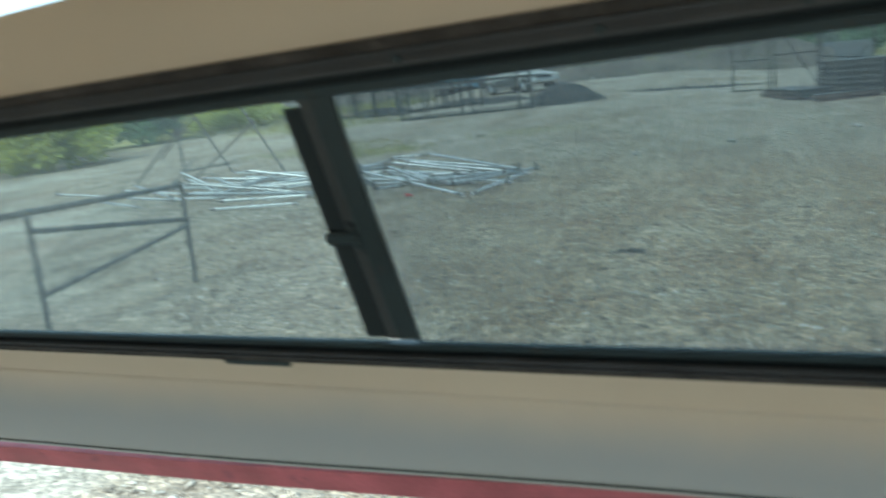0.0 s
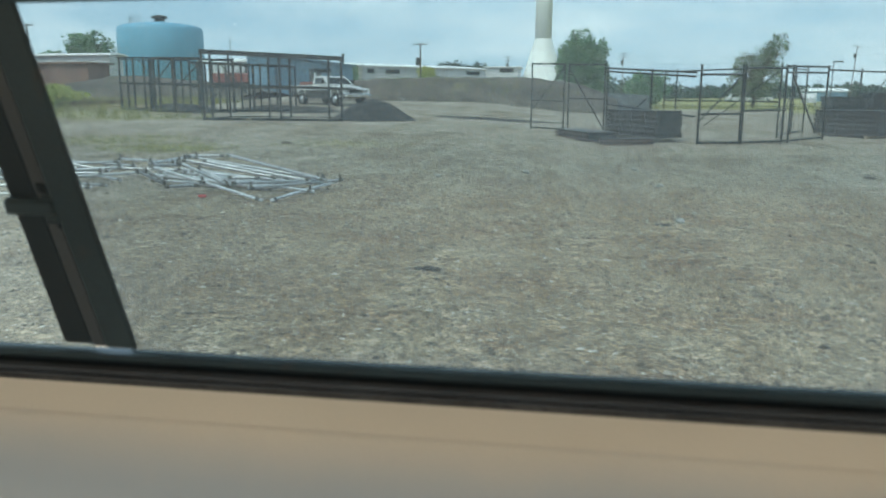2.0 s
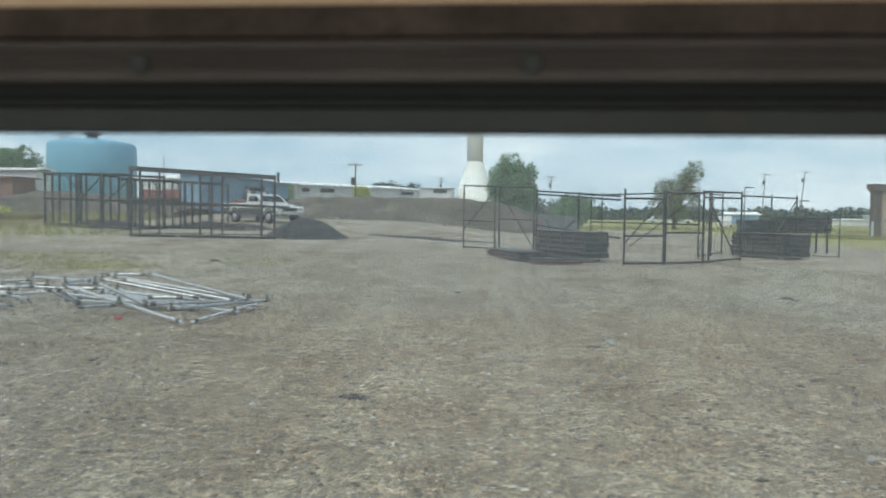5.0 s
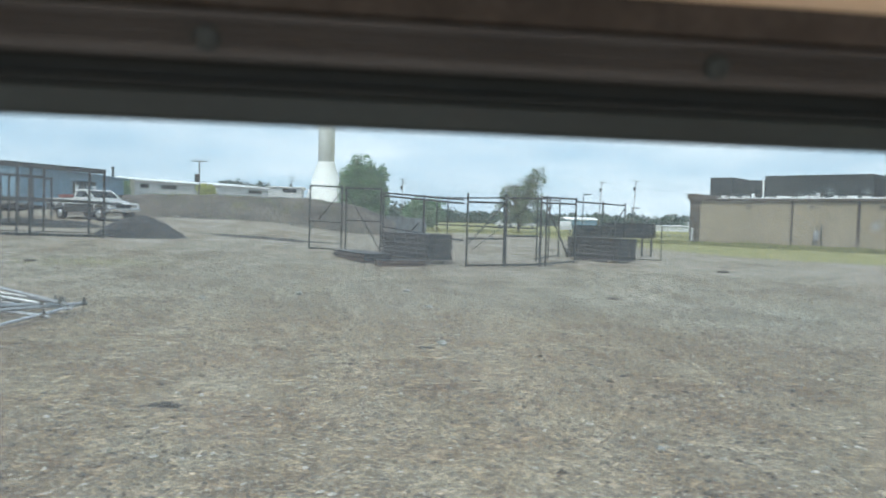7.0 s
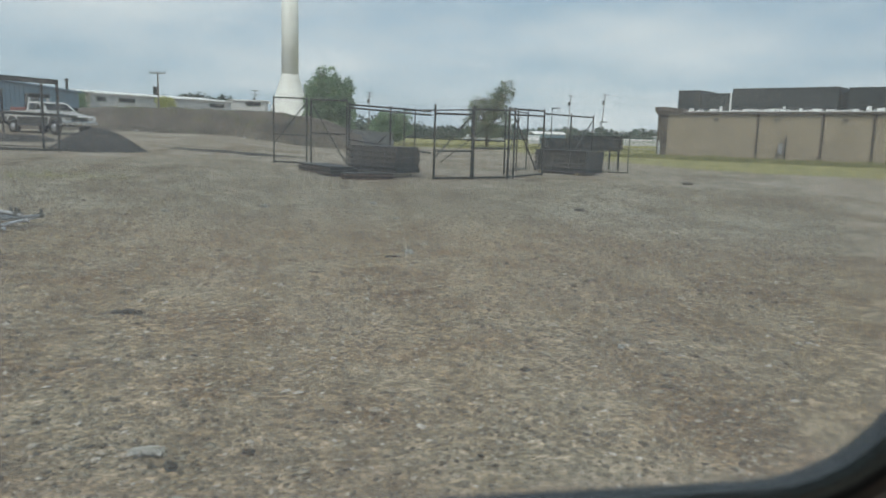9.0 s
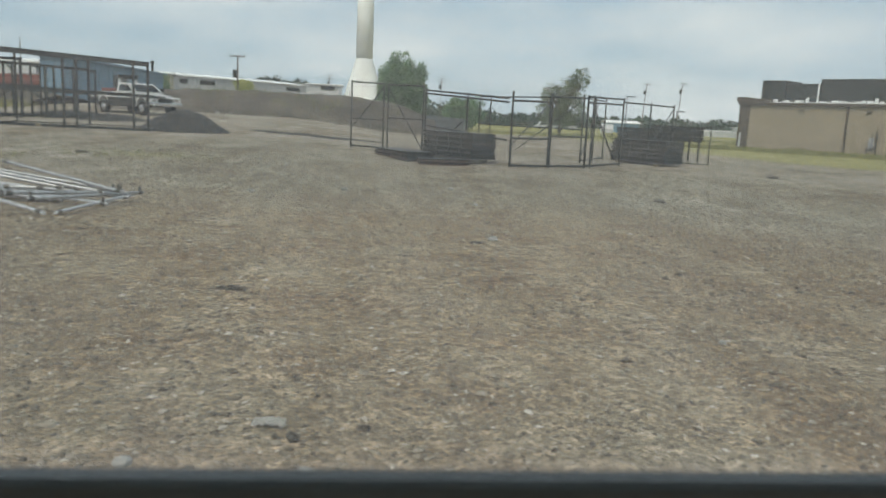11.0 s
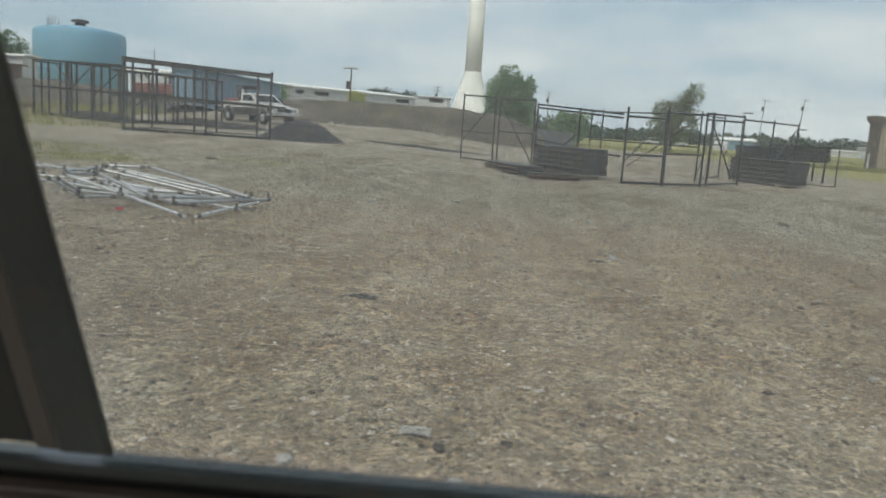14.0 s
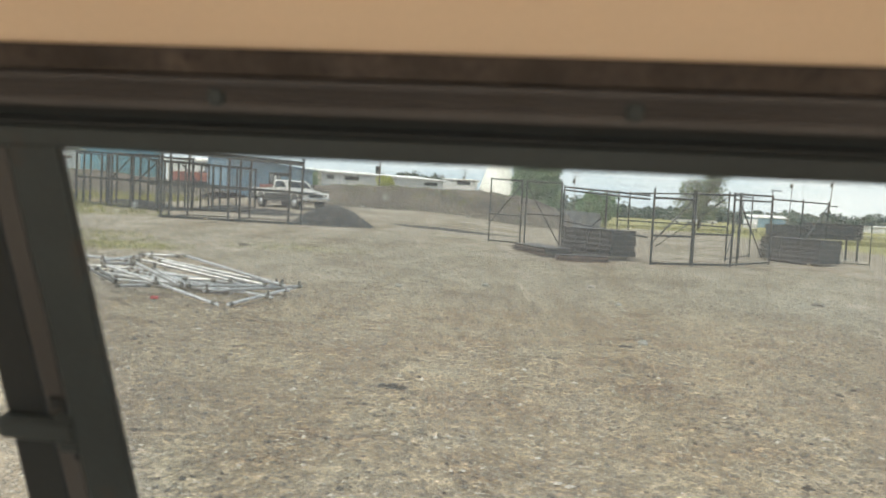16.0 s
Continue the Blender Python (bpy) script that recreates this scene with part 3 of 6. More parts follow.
def sheet_with_hole(outer, hole, z0, z1):
    """A flat slab with a hole, both outlines of the same count."""
    bm = bmesh.new()
    n = len(hole)
    o0 = [bm.verts.new((*p, z0)) for p in outer]
    h0 = [bm.verts.new((*p, z0)) for p in hole]
    o1 = [bm.verts.new((*p, z1)) for p in outer]
    h1 = [bm.verts.new((*p, z1)) for p in hole]
    for i in range(n):
        j = (i + 1) % n
        bm.faces.new((o0[i], o0[j], h0[j], h0[i]))
        bm.faces.new((o1[i], h1[i], h1[j], o1[j]))
        bm.faces.new((h0[i], h0[j], h1[j], h1[i]))
        bm.faces.new((o0[i], o1[i], o1[j], o0[j]))
    bmesh.ops.recalc_face_normals(bm, faces=bm.faces)
    return bm


def build_wall():
    hole = inset(FRAME_OUT, 0.006)
    cx, cy = -0.13, 0.13
    outer = []
    x0, x1, y0, y1 = -1.25, 1.15, -0.058, 0.42
    for p in hole:
        d = Vector(p) - Vector((cx, cy))
        k = min((x1 - cx) / d.x if d.x > 0 else ((x0 - cx) / d.x if d.x < 0 else 1e9), (y1 - cy) / d.y if d.y > 0 else ((y0 - cy) / d.y if d.y < 0 else 1e9))
        outer.append(Vector((cx, cy)) + d * k)
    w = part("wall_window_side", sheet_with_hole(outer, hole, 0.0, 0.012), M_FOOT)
    w.matrix_world = WALL
    tagged(w, "tan fibreglass side wall of the shell with a window opening", "wall", kind="structure")
    # the lower edge: wall rolls into a worn grey flange, shade in its colour, with a black seal under it
    def strip(name, rows, material, label, cat, tilt=0.035, x0=-1.25, x1=1.15, n=24, smooth=False):
        bm = bmesh.new()
        prev = None
        for i in range(n + 1):
            x = x0 + (x1 - x0) * i / n
            cur = []
            for s, z in rows:
                k = sstep(-0.09, -0.13, s)
                cur.append(bm.verts.new((x, s + tilt * (x - 0.35) * k + 0.0016 * math.sin(x * 7.0 + 1) * k, z)))
            if prev:
                for a in range(len(rows)):
                    c = (a + 1) % len(rows)
                    bm.faces.new((prev[a], cur[a], cur[c], prev[c]))
            else:
                bm.faces.new(cur)
            prev = cur
        bm.faces.new(prev[::-1])
        bmesh.ops.recalc_face_normals(bm, faces=bm.faces)
        ob = part(name, bm, material, smooth=smooth)
        ob.matrix_world = WALL
        return tagged(ob, label, cat, kind="structure")
    strip("trim_flange", [(-0.0582, 0.0), (-0.066, 0.0006), (-0.075, 0.0012), (-0.084, 0.0008), (-0.093, -0.0010), (-0.101, -0.0042), (-0.109, -0.0072), (-0.117, -0.0094), (-0.125, -0.0106), (-0.131, -0.0106), (-0.135, -0.0100), (-0.135, 0.004), (-0.0582, 0.012)], M_FOOT, "worn grey flange with painted shade along the foot of the tan wall", "trim", smooth=True)
    strip("trim_seal", [(-0.1352, -0.0088), (-0.1392, -0.0088), (-0.1392, 0.004), (-0.1352, 0.004)], M_RUBBER, "thin black rubber seal under the flange", "seal")
    strip("trim_lip", [(-0.1394, -0.0082), (-0.1435, -0.0080), (-0.1435, 0.006), (-0.1394, 0.006)], M_SILL, "thin grey lip under the seal", "trim")
    r = strip("rail_red", [(-0.1437, -0.0055), (-0.155, -0.0045), (-0.178, 0.0), (-0.178, 0.012), (-0.1437, 0.035)], M_RED, "faded red painted rail below the wall", "rail", tilt=0.045)


build_wall()


def build_window():
    w = empty("window_1", WALL, "black framed sliding window with tinted glass and a screen", "window", kind="structure")
    mm = 0.001
    part("flange", sweep([(0, 0), (0, 4 * mm), (1 * mm, 5 * mm), (9.5 * mm, 5 * mm), (10.5 * mm, 2 * mm)]), M_FOAM, w, "brown-black foam gasket round the frame")
    part("spline_strip", sweep([(10.5 * mm, 2 * mm), (11 * mm, 6.2 * mm), (13 * mm, 6.6 * mm), (13.6 * mm, 5.4 * mm), (15.4 * mm, 6.5 * mm), (16 * mm, 5.4 * mm), (18 * mm, 6.5 * mm), (18.6 * mm, 5.4 * mm), (20.5 * mm, 6.5 * mm), (23.5 * mm, 6.4 * mm), (24 * mm, 1 * mm)]), M_FRAME2, w, "ribbed brown-grey clamping strip")
    part("groove", sweep([(24 * mm, 1 * mm), (24 * mm, -5 * mm), (29.5 * mm, -5 * mm), (29.8 * mm, 0.5 * mm), (32 * mm, 0.8 * mm), (32.4 * mm, -3 * mm)]), M_RUBBER, w, "black rubber groove")
    part("lip", sweep([(32.4 * mm, -3 * mm), (33 * mm, 0.8 * mm), (40.3 * mm, 1.0 * mm), (41.4 * mm, 0.0 * mm), (42.0 * mm, -4.0 * mm), (31 * mm, -6.5 * mm), (30 * mm, -18 * mm), (0.0, -18 * mm)]), M_FRAME, w, "black inner lip")
    # screws along the strip
    for u in (-0.033, 0.123, 0.25, 0.395, 0.54):
        bm = bmesh.new()
        lathe(bm, [(0.0036, 0.0), (0.0036, 0.0010), (0.0029, 0.0018), (0.0010, 0.0020)], 14, pose(u, 0.2625, -0.0060, 180, 0, 0))
        part("screw", bm, M_FRAME, w)

    def slanted(name, u0, u1, s0, s1, z0, z1, material, label="", bevel=0.0015, left_skew=0.108):
        bm = bmesh.new()
        vs = box(bm, u0, u1, s0, s1, z0, z1, bevel)
        for v in bm.verts:
            v.co.x -= (left_skew if v.co.x < (u0 + u1) / 2 else 0.108) * v.co.y
        return part(name, bm, material, w, label)
    slanted("meeting_post", -0.1008, -0.0760, 0.002, 0.242, -0.0016, 0.0030, M_FRAME, "black slanted centre post with rounded edges", 0.0022)
    slanted("screen_stile", -0.1118, -0.1012, 0.002, 0.242, 0.0012, 0.0045, M_STILE, "grey-bronze stile beside the post", 0.0008)
    slanted("sash_stile", -0.1376, -0.1122, 0.001, 0.2325, 0.0035, 0.0085, M_RUBBER, "black sash stile with rounded ends", 0.0024, 0.088)
    bm = bmesh.new()
    box(bm, -0.1475, -0.110, 0.1045, 0.1160, -0.004, 0.004, 0.0022)
    box(bm, -0.1205, -0.1085, 0.0985, 0.1185, -0.002, 0.003, 0.0018)
    part("latch", bm, M_FRAME, w, "black thumb latch")
    bm = bmesh.new()
    box(bm, -0.1215, -0.1145, 0.1195, 0.1265, -0.0005, 0.004, 0.0015)
    box(bm, -0.1150, -0.1132, 0.0945, 0.1250, -0.0005, 0.004, 0.0006)
    for v in bm.verts:
        v.co.x -= 0.108 * (v.co.y - 0.11)
    part("latch_slot", bm, M_RUBBER, w, "dark latch recess")
    bm = bmesh.new()
    box(bm, -0.32, -0.235, -0.0335, -0.0265, -0.004, 0.002, 0.0015)
    part("drain_tab", bm, M_FRAME, w)
    # panes
    inner = inset(FRAME_OUT, 0.040)

    def pane(name, lo, hi, z, material, label):
        bm = bmesh.new()
        pts = []
        for p in inner:
            edge_lo, edge_hi = lo - 0.108 * p.y, hi - 0.108 * p.y
            pts.append((min(max(p.x, edge_lo), edge_hi), p.y))
        for zz in (z, z + 0.0011):
            f = bm.faces.new([bm.verts.new((*p, zz)) for p in pts])
            f.normal_update()
            if f.normal.z > 0:
                f.normal_flip()
        bmesh.ops.dissolve_degenerate(bm, dist=1e-6, edges=bm.edges)
        ob = part(name, bm, material, w, label)
        ob.visible_shadow = False
        return ob
    pane("pane", -0.085, 2.0, 0.0050, M_GLASS, "tinted fixed pane with dust specks")
    pane("pane", -2.0, -0.115, 0.0062, M_GLASS2, "lightly tinted sliding pane")
    for u, s, r in ((0.5588, 0.2211, 0.0006), (0.5633, 0.2213, 0.0007), (0.5824, 0.2231, 0.0006), (0.5873, 0.2233, 0.0008), (0.5926, 0.2245, 0.0008), (0.6060, 0.2251, 0.0007), (0.6118, 0.2133, 0.0013), (-0.0765, 0.2155, 0.0010), (-0.0850, 0.2125, 0.0006), (0.030, 0.224, 0.0007)):
        bm = bmesh.new()
        lathe(bm, [(r, 0.0), (r * 0.8, 0.0004), (r * 0.3, 0.0006)], 12, pose(u, s, 0.0064))
        part("speck", bm, M_SPLASH, w, "dried splash on the pane")
    pane("screen", -0.085, 2.0, 0.0022, M_SCREEN, "fine insect screen over the fixed pane")
    return w


build_window()


def build_shell():
    """The rest of the shell, behind and above the camera; its far side stands open."""
    top = WALL @ Vector((0, 0.42, 0))
    bm = bmesh.new()
    prof = [(top.y + 0.004, top.z), (top.y - 0.05, top.z + 0.05), (top.y - 0.15, top.z + 0.09), (-0.25, top.z + 0.12), (-0.85, top.z + 0.08), (-1.0, top.z + 0.02)]
    prof2 = [(y, z + 0.012) for y, z in prof[::-1]]
    full = prof + prof2
    a = [bm.verts.new((-1.25, y, z)) for y, z in full]
    b = [bm.verts.new((1.15, y, z)) for y, z in full]
    n = len(full)
    for i in range(n):
        bm.faces.new((a[i], a[(i + 1) % n], b[(i + 1) % n], b[i]))
    for ring in (a, b):
        for i in range(len(prof) - 1):
            bm.faces.new((ring[i], ring[i + 1], ring[n - 2 - i], ring[n - 1 - i]))
    bmesh.ops.recalc_face_normals(bm, faces=bm.faces)
    tagged(part("ceiling", bm, M_TAN), "tan fibreglass roof of the shell", "ceiling", kind="structure")
    for name, x0, x1 in (("wall_end_a", -1.266, -1.252), ("wall_end_b", 1.152, 1.166)):
        bm = bmesh.new()
        out = [(-1.0, 0.92), (0.499, 0.90), (0.70, 0.92), (0.60, 1.42), (0.45, 1.50), (-0.25, 1.53), (-0.95, 1.50)]
        a = [bm.verts.new((x0, y, z)) for y, z in out]
        b = [bm.verts.new((x1, y, z)) for y, z in out]
        bm.faces.new(a)
        bm.faces.new(b[::-1])
        for i in range(7):
            bm.faces.new((a[i], b[i], b[(i + 1) % 7], a[(i + 1) % 7]))
        bmesh.ops.recalc_face_normals(bm, faces=bm.faces)
        tagged(part(name, bm, M_TAN), "tan fibreglass end wall of the shell", "wall", kind="structure")
    # an added slab, never seen, short of the leaning wall: blocks ground bounce on its foot
    bm = bmesh.new()
    box(bm, -1.24, 1.14, -0.02, 0.46, 0.760, 0.785, 0.004)
    tagged(part("floor", bm, M_RUBBER), "unseen dark slab added under the shell to block bounced light", "floor", kind="structure")
    # posts that carry the rail, beyond both ends of the window
    for k, x in enumerate((-1.2, 1.1)):
        bm = bmesh.new()
        box(bm, x - 0.04, x + 0.04, 0.70, 0.76, -0.02, 0.86, 0.005)
        tagged(part("rail_post", bm, M_RED), "faded red steel post carrying the rail", "post", "rail posts")


build_shell()

# ---- scaffold cages in the yard ----
def cage_panel(name, p, q, h, posts=(0.0, 1.0), rails=(0.0, 0.12, 1.0), diag=(), r=0.028, label="", cat="frame", group="cage panels", sink=0.02, drop=0.0):
    """An upright panel of black tubes between two spots of the ground."""
    p, q = Vector(p), Vector(q)
    z0, z1 = ground_z(p.x, p.y), ground_z(q.x, q.y)
    ob = empty(name, Matrix.Translation((p.x, p.y, z0)), label, cat, group)

    def at(k, z):
        return Vector(((q.x - p.x) * k, (q.y - p.y) * k, (z1 - z0) * k + z - drop * k * (z > 0.5)))
    for k in posts:
        bm = bmesh.new()
        tube(bm, at(k, -sink), at(k, h + 0.05), r * 1.05)
        part("post", bm, M_STEEL, ob)
    for z in rails:
        bm = bmesh.new()
        tube(bm, at(0, h * (1 - z) if z else h), at(1, h * (1 - z) if z else h), r)
        part("rail", bm, M_STEEL, ob)
    for k0, f0, k1, f1 in diag:
        bm = bmesh.new()
        tube(bm, at(k0, h * f0), at(k1, h * f1), r * 0.8)
        part("brace", bm, M_STEEL, ob)
    return ob


CAGE = "black tube scaffold cage panel standing on the gravel"
cage_panel("cage_panel", (-0.80, 26.6), (0.30, 26.3), 2.22, rails=(0.0, 0.55, 0.97), diag=((0.0, 0.30, 1.0, 0.95),), r=0.026, label="thin black tube panel with a diagonal brace")
cage_panel("cage_panel", (0.45, 26.1), (1.62, 25.7), 2.20, rails=(0.0, 0.5), diag=((0.0, 0.95, 1.0, 0.05),), r=0.028, label=CAGE)
cage_panel("cage_panel", (1.70, 25.6), (3.72, 21.1), 2.08, posts=(0.0, 0.55), rails=(0.0, 0.05, 0.55), diag=((0.05, 0.02, 0.5, 0.6),), drop=0.2, label="long black tube panel with a doubled top rail")
cage_panel("cage_panel", (3.80, 20.85), (4.92, 21.15), 2.03, rails=(0.10, 0.60, 0.97), diag=((0.0, 0.30, 1.0, 0.90),), r=0.030, label="heavy black tube panel with a diagonal brace")
cage_panel("cage_panel", (4.98, 21.2), (6.12, 21.65), 2.03, posts=(0.0, 1.0), rails=(0.02, 0.56, 0.97), r=0.030, label="heavy black tube panel with three rails")
cage_panel("cage_panel", (6.20, 21.8), (7.72, 23.4), 2.04, rails=(0.0, 0.08, 0.97), posts=(0.12, 1.0), diag=((0.1, 0.9, 0.8, 0.1),), label=CAGE)
cage_panel("cage_panel", (7.8, 23.5), (10.6, 26.6), 2.0, posts=(0.5, 1.0), rails=(0.02,), diag=((0.6, 0.4, 1.0, 0.95),), r=0.026, label=CAGE)
cage_panel("cage_panel", (3.9, 28.6), (6.65, 24.1), 2.1, posts=(0.0, 0.12, 1.0), rails=(0.02, 0.5), diag=((0.4, 0.1, 1.0, 0.95),), r=0.024, label=CAGE)
cage_panel("cage_panel", (6.7, 24.2), (8.3, 27.2), 2.1, posts=(0.5, 1.0), rails=(0.02, 0.45, 0.97), diag=((0.0, 0.1, 0.6, 0.9),), r=0.024, label=CAGE)
cage_panel("cage_panel", (9.9, 27.0), (11.6, 25.6), 1.34, posts=(0.0, 1.0), rails=(0.03, 0.98), diag=((0.0, 0.05, 0.4, 0.9),), r=0.018, label="low thin tube panel beside the dark form panels")


# ---- stacked form panels ----
def form_panel_mesh(L, W, H):
    """A steel-edged panel: plates above and below, a set-back web with ribs between them."""
    bm = bmesh.new()
    t = 0.030
    box(bm, 0, L, 0, W, 0, t, 0.004)
    box(bm, 0, L, 0, W, H - t, H, 0.004)
    n0 = len(bm.faces)
    box(bm, 0.10, L - 0.10, 0.10, W - 0.10, t, H - t)
    box(bm, L + 0.002, L + 0.024, 0.02, W - 0.02, 0.004, H - 0.004)        # dark box that paints the shade of the near end
    bm.faces.ensure_lookup_table()
    # the set-back web is dark as well, shade of the gaps put into colour
    for f in bm.faces[n0:]:
        f.material_index = 1
    n = max(2, int(L / 0.62))
    for i in range(n + 1):
        x = i * (L - 0.03) / n
        box(bm, x + 0.002, x + 0.028, 0.07, W - 0.07, t, H - t)
    for j in range(4):
        y = j * (W - 0.03) / 3
        box(bm, 0.05, L - 0.05, y, y + 0.03, t, H - t) if j in (1, 2) else None
    return mesh_from("form_panel", bm)


def stack(corner, along, L, W, H, count, label, z0=0.09, jitter=0.05, lift=0.0, dark=False, look_mat=None):
    me = form_panel_mesh(L, W, H)
    me.materials.append(look_mat or (M_FORM if not dark else M_STEEL))
    me.materials.append(M_STEEL)
    ang = math.degrees(math.atan2(along[1], along[0]))
    z = ground_z(*corner) + z0 + lift
    for i in range(count):
        ob = part("form_panel", me, None)
        dx, dy = random.uniform(-jitter, jitter), random.uniform(-jitter, jitter)
        ob.matrix_world = pose(corner[0] + dx, corner[1] + dy, z, 0, 0, ang + random.uniform(-0.8, 0.8))
        tagged(ob, label, "form panel", "stacked form panels")
        z += H + 0.006


def dunnage(x, y, ang, L, h=0.12, z0=None, w=0.1):
    bm = bmesh.new()
    box(bm, 0, L, -w / 2, w / 2, 0, h, 0.006)
    ob = part("timber_block", bm, M_WOOD)
    ob.matrix_world = pose(x, y, (ground_z(x, y) if z0 is None else z0) - 0.03, 0, 0, ang)
    return tagged(ob, "weathered timber bearer under stacked panels", "timber", "bearers")


stack((1.53, 23.60), (0.47, -0.88), 2.60, 0.86, 0.142, 5, "dark rusty steel-edged form panel in a stack", z0=0.085, jitter=0.035)
for k in (0.3, 2.2):
    dunnage(1.53 + 0.47 * k, 23.60 - 0.88 * k, 28, 0.86)
stack((0.05, 23.70), (0.36, -0.93), 2.50, 0.85, 0.105, 2, "reddish brown weathered form panel lying low on the gravel", z0=-0.01, jitter=0.03, look_mat=M_RUST)
stack((1.30, 20.62), (0.99, 0.10), 1.35, 0.50, 0.085, 2, "reddish brown weathered form panel lying low on the gravel", z0=-0.01, jitter=0.03, look_mat=M_RUST)
stack((8.04, 25.43), (0.47, -0.88), 2.35, 0.86, 0.138, 5, "dark worn steel-edged form panel in a low stack", z0=0.085, jitter=0.035)
for k in (0.3, 2.0):
    dunnage(8.04 + 0.47 * k, 25.43 - 0.88 * k, 28, 0.86)
# panels raised on a stand
stand = empty("steel_stand", pose(9.35, 27.9, ground_z(9.35, 27.9), 0, 0, 0), "black steel stand carrying dark form panels", "stand")
for sx in (0.1, 1.4, 2.9):
    for sy in (0.1, 1.0):
        bm = bmesh.new()
        box(bm, sx - 0.03, sx + 0.03, sy - 0.03, sy + 0.03, -0.02, 0.74, 0.004)
        part("leg", bm, M_STEEL, stand)
for sy in (0.1, 1.0):
    bm = bmesh.new()
    box(bm, 0.0, 3.0, sy - 0.035, sy + 0.035, 0.742, 0.802, 0.004)
    part("beam", bm, M_STEEL, stand)
for lx, cnt in ((0.0, 3), (1.32, 3)):
    stack((9.35 + lx, 27.95), (1.0, 0.0), 1.22 if lx == 0 else 1.7, 1.05, 0.125, cnt + (1 if lx else 0), "black form panel laid on the raised stand", z0=0.0, lift=0.806, jitter=0.02, dark=True)
for x, y in ((19.7, 60.0), (21.3, 60.0), (22.6, 60.0)):
    bm = bmesh.new()
    lathe(bm, [(0.13, -0.05), (0.13, 0.86), (0.10, 0.93), (0.03, 0.96)], 12, Matrix.Translation((x, y, ground_z(x, y))))
    tagged(part("bollard", bm, M_YELLOW, smooth=True), "yellow painted steel bollard behind the panels", "bollard", "bollards")


# ---- heavy storage racks at the back ----
def rack(name, p, q, depth, h, posts, label, beam_h=0.16, shelf=0.52, back_posts=(0.0, 0.33, 0.66, 1.0), thick=(), diag=(), back_top=True, taper=0.0):
    p, q = Vector(p), Vector(q)
    d = (q - p)
    L = d.length
    ang = math.degrees(math.atan2(d.y, d.x))
    z0, z1 = ground_z(p.x, p.y), ground_z(q.x, q.y)
    tilt = math.degrees(math.atan2(z1 - z0, L))
    ob = empty(name, pose(p.x, p.y, z0, 0, 0, ang) @ pose(0, 0, 0, 0, -tilt, 0), label, "storage rack", "storage racks")
    for row, ks in ((0.0, posts), (depth, back_posts)):
        for k in ks:
            w = 0.24 if k in thick and row == 0 else 0.07
            bm = bmesh.new()
            box(bm, k * L - w / 2, k * L + w / 2, row - 0.037, row + 0.037, -0.25, h, 0.006)
            part("post", bm, M_STEEL, ob)
        for z, hh in ((h - beam_h, beam_h), (h * shelf - 0.07, 0.1), (0.03, 0.09)):
            if row and z > h * 0.8 and not back_top:
                continue
            bm = bmesh.new()
            y = row + (-0.045 if row == 0 else 0.045)
            box(bm, -0.06, L + 0.06, y - 0.008, y + 0.008, z, z + hh)
            box(bm, -0.06, L + 0.06, y - 0.03, y + 0.03, z + hh - 0.014, z + hh)
            part("beam", bm, M_STEEL, ob)
    for k in (0.0, 0.5, 1.0):
        for z in (h - 0.1, h * shelf, 0.08)[0 if back_top else 1:]:
            bm = bmesh.new()
            box(bm, k * L - 0.03, k * L + 0.03, 0.04, depth - 0.04, z - 0.03, z + 0.03)
            part("cross_beam", bm, M_STEEL, ob)
    for k0, f0, k1, f1, row in diag:
        bm = bmesh.new()
        tube(bm, (k0 * L, row, h * f0), (k1 * L, row, h * f1), 0.028)
        part("brace", bm, M_STEEL, ob)
    if taper:                                   # the far end stands lower
        for c in ob.children:
            for v in c.data.vertices:
                v.co.z *= 1 - taper * v.co.x / L
    return ob


rack("storage_rack", (-12.30, 25.4), (-7.35, 25.75), 2.3, 2.48, (0.0, 0.06, 0.48, 0.56, 0.91, 1.0), "long black steel storage rack with a heavy top beam", back_posts=(0.02, 0.5), beam_h=0.17, back_top=False, taper=0.10)
rack("storage_rack", (-15.6, 31.2), (-11.5, 31.9), 1.4, 2.18, (0.05, 0.13, 0.20, 0.27, 0.42, 0.50, 0.58, 0.62, 0.70, 0.78, 0.90, 1.0), "black steel storage rack with many uprights", beam_h=0.07, back_posts=(0.0, 0.25, 0.55, 0.62, 0.8, 1.0), diag=((0.3, 0.95, 0.6, 0.3, 0.0), (0.05, 0.25, 0.27, 0.55, 1.4)), taper=0.08)
rack("storage_rack", (-20.3, 33.2), (-14.6, 29.8), 1.6, 2.44, (0.0, 0.10, 0.19, 0.33, 0.40, 0.46, 0.52, 0.70, 1.0), "black steel storage rack with diagonal braces", beam_h=0.07, thick=(0.70,), taper=0.05, back_posts=(0.0, 0.3, 0.4, 0.5, 1.0), diag=((0.44, 0.5, 0.68, 0.92, 0.0), (0.72, 0.45, 1.0, 0.9, 0.0), (0.05, 0.95, 0.3, 0.5, 0.8)))


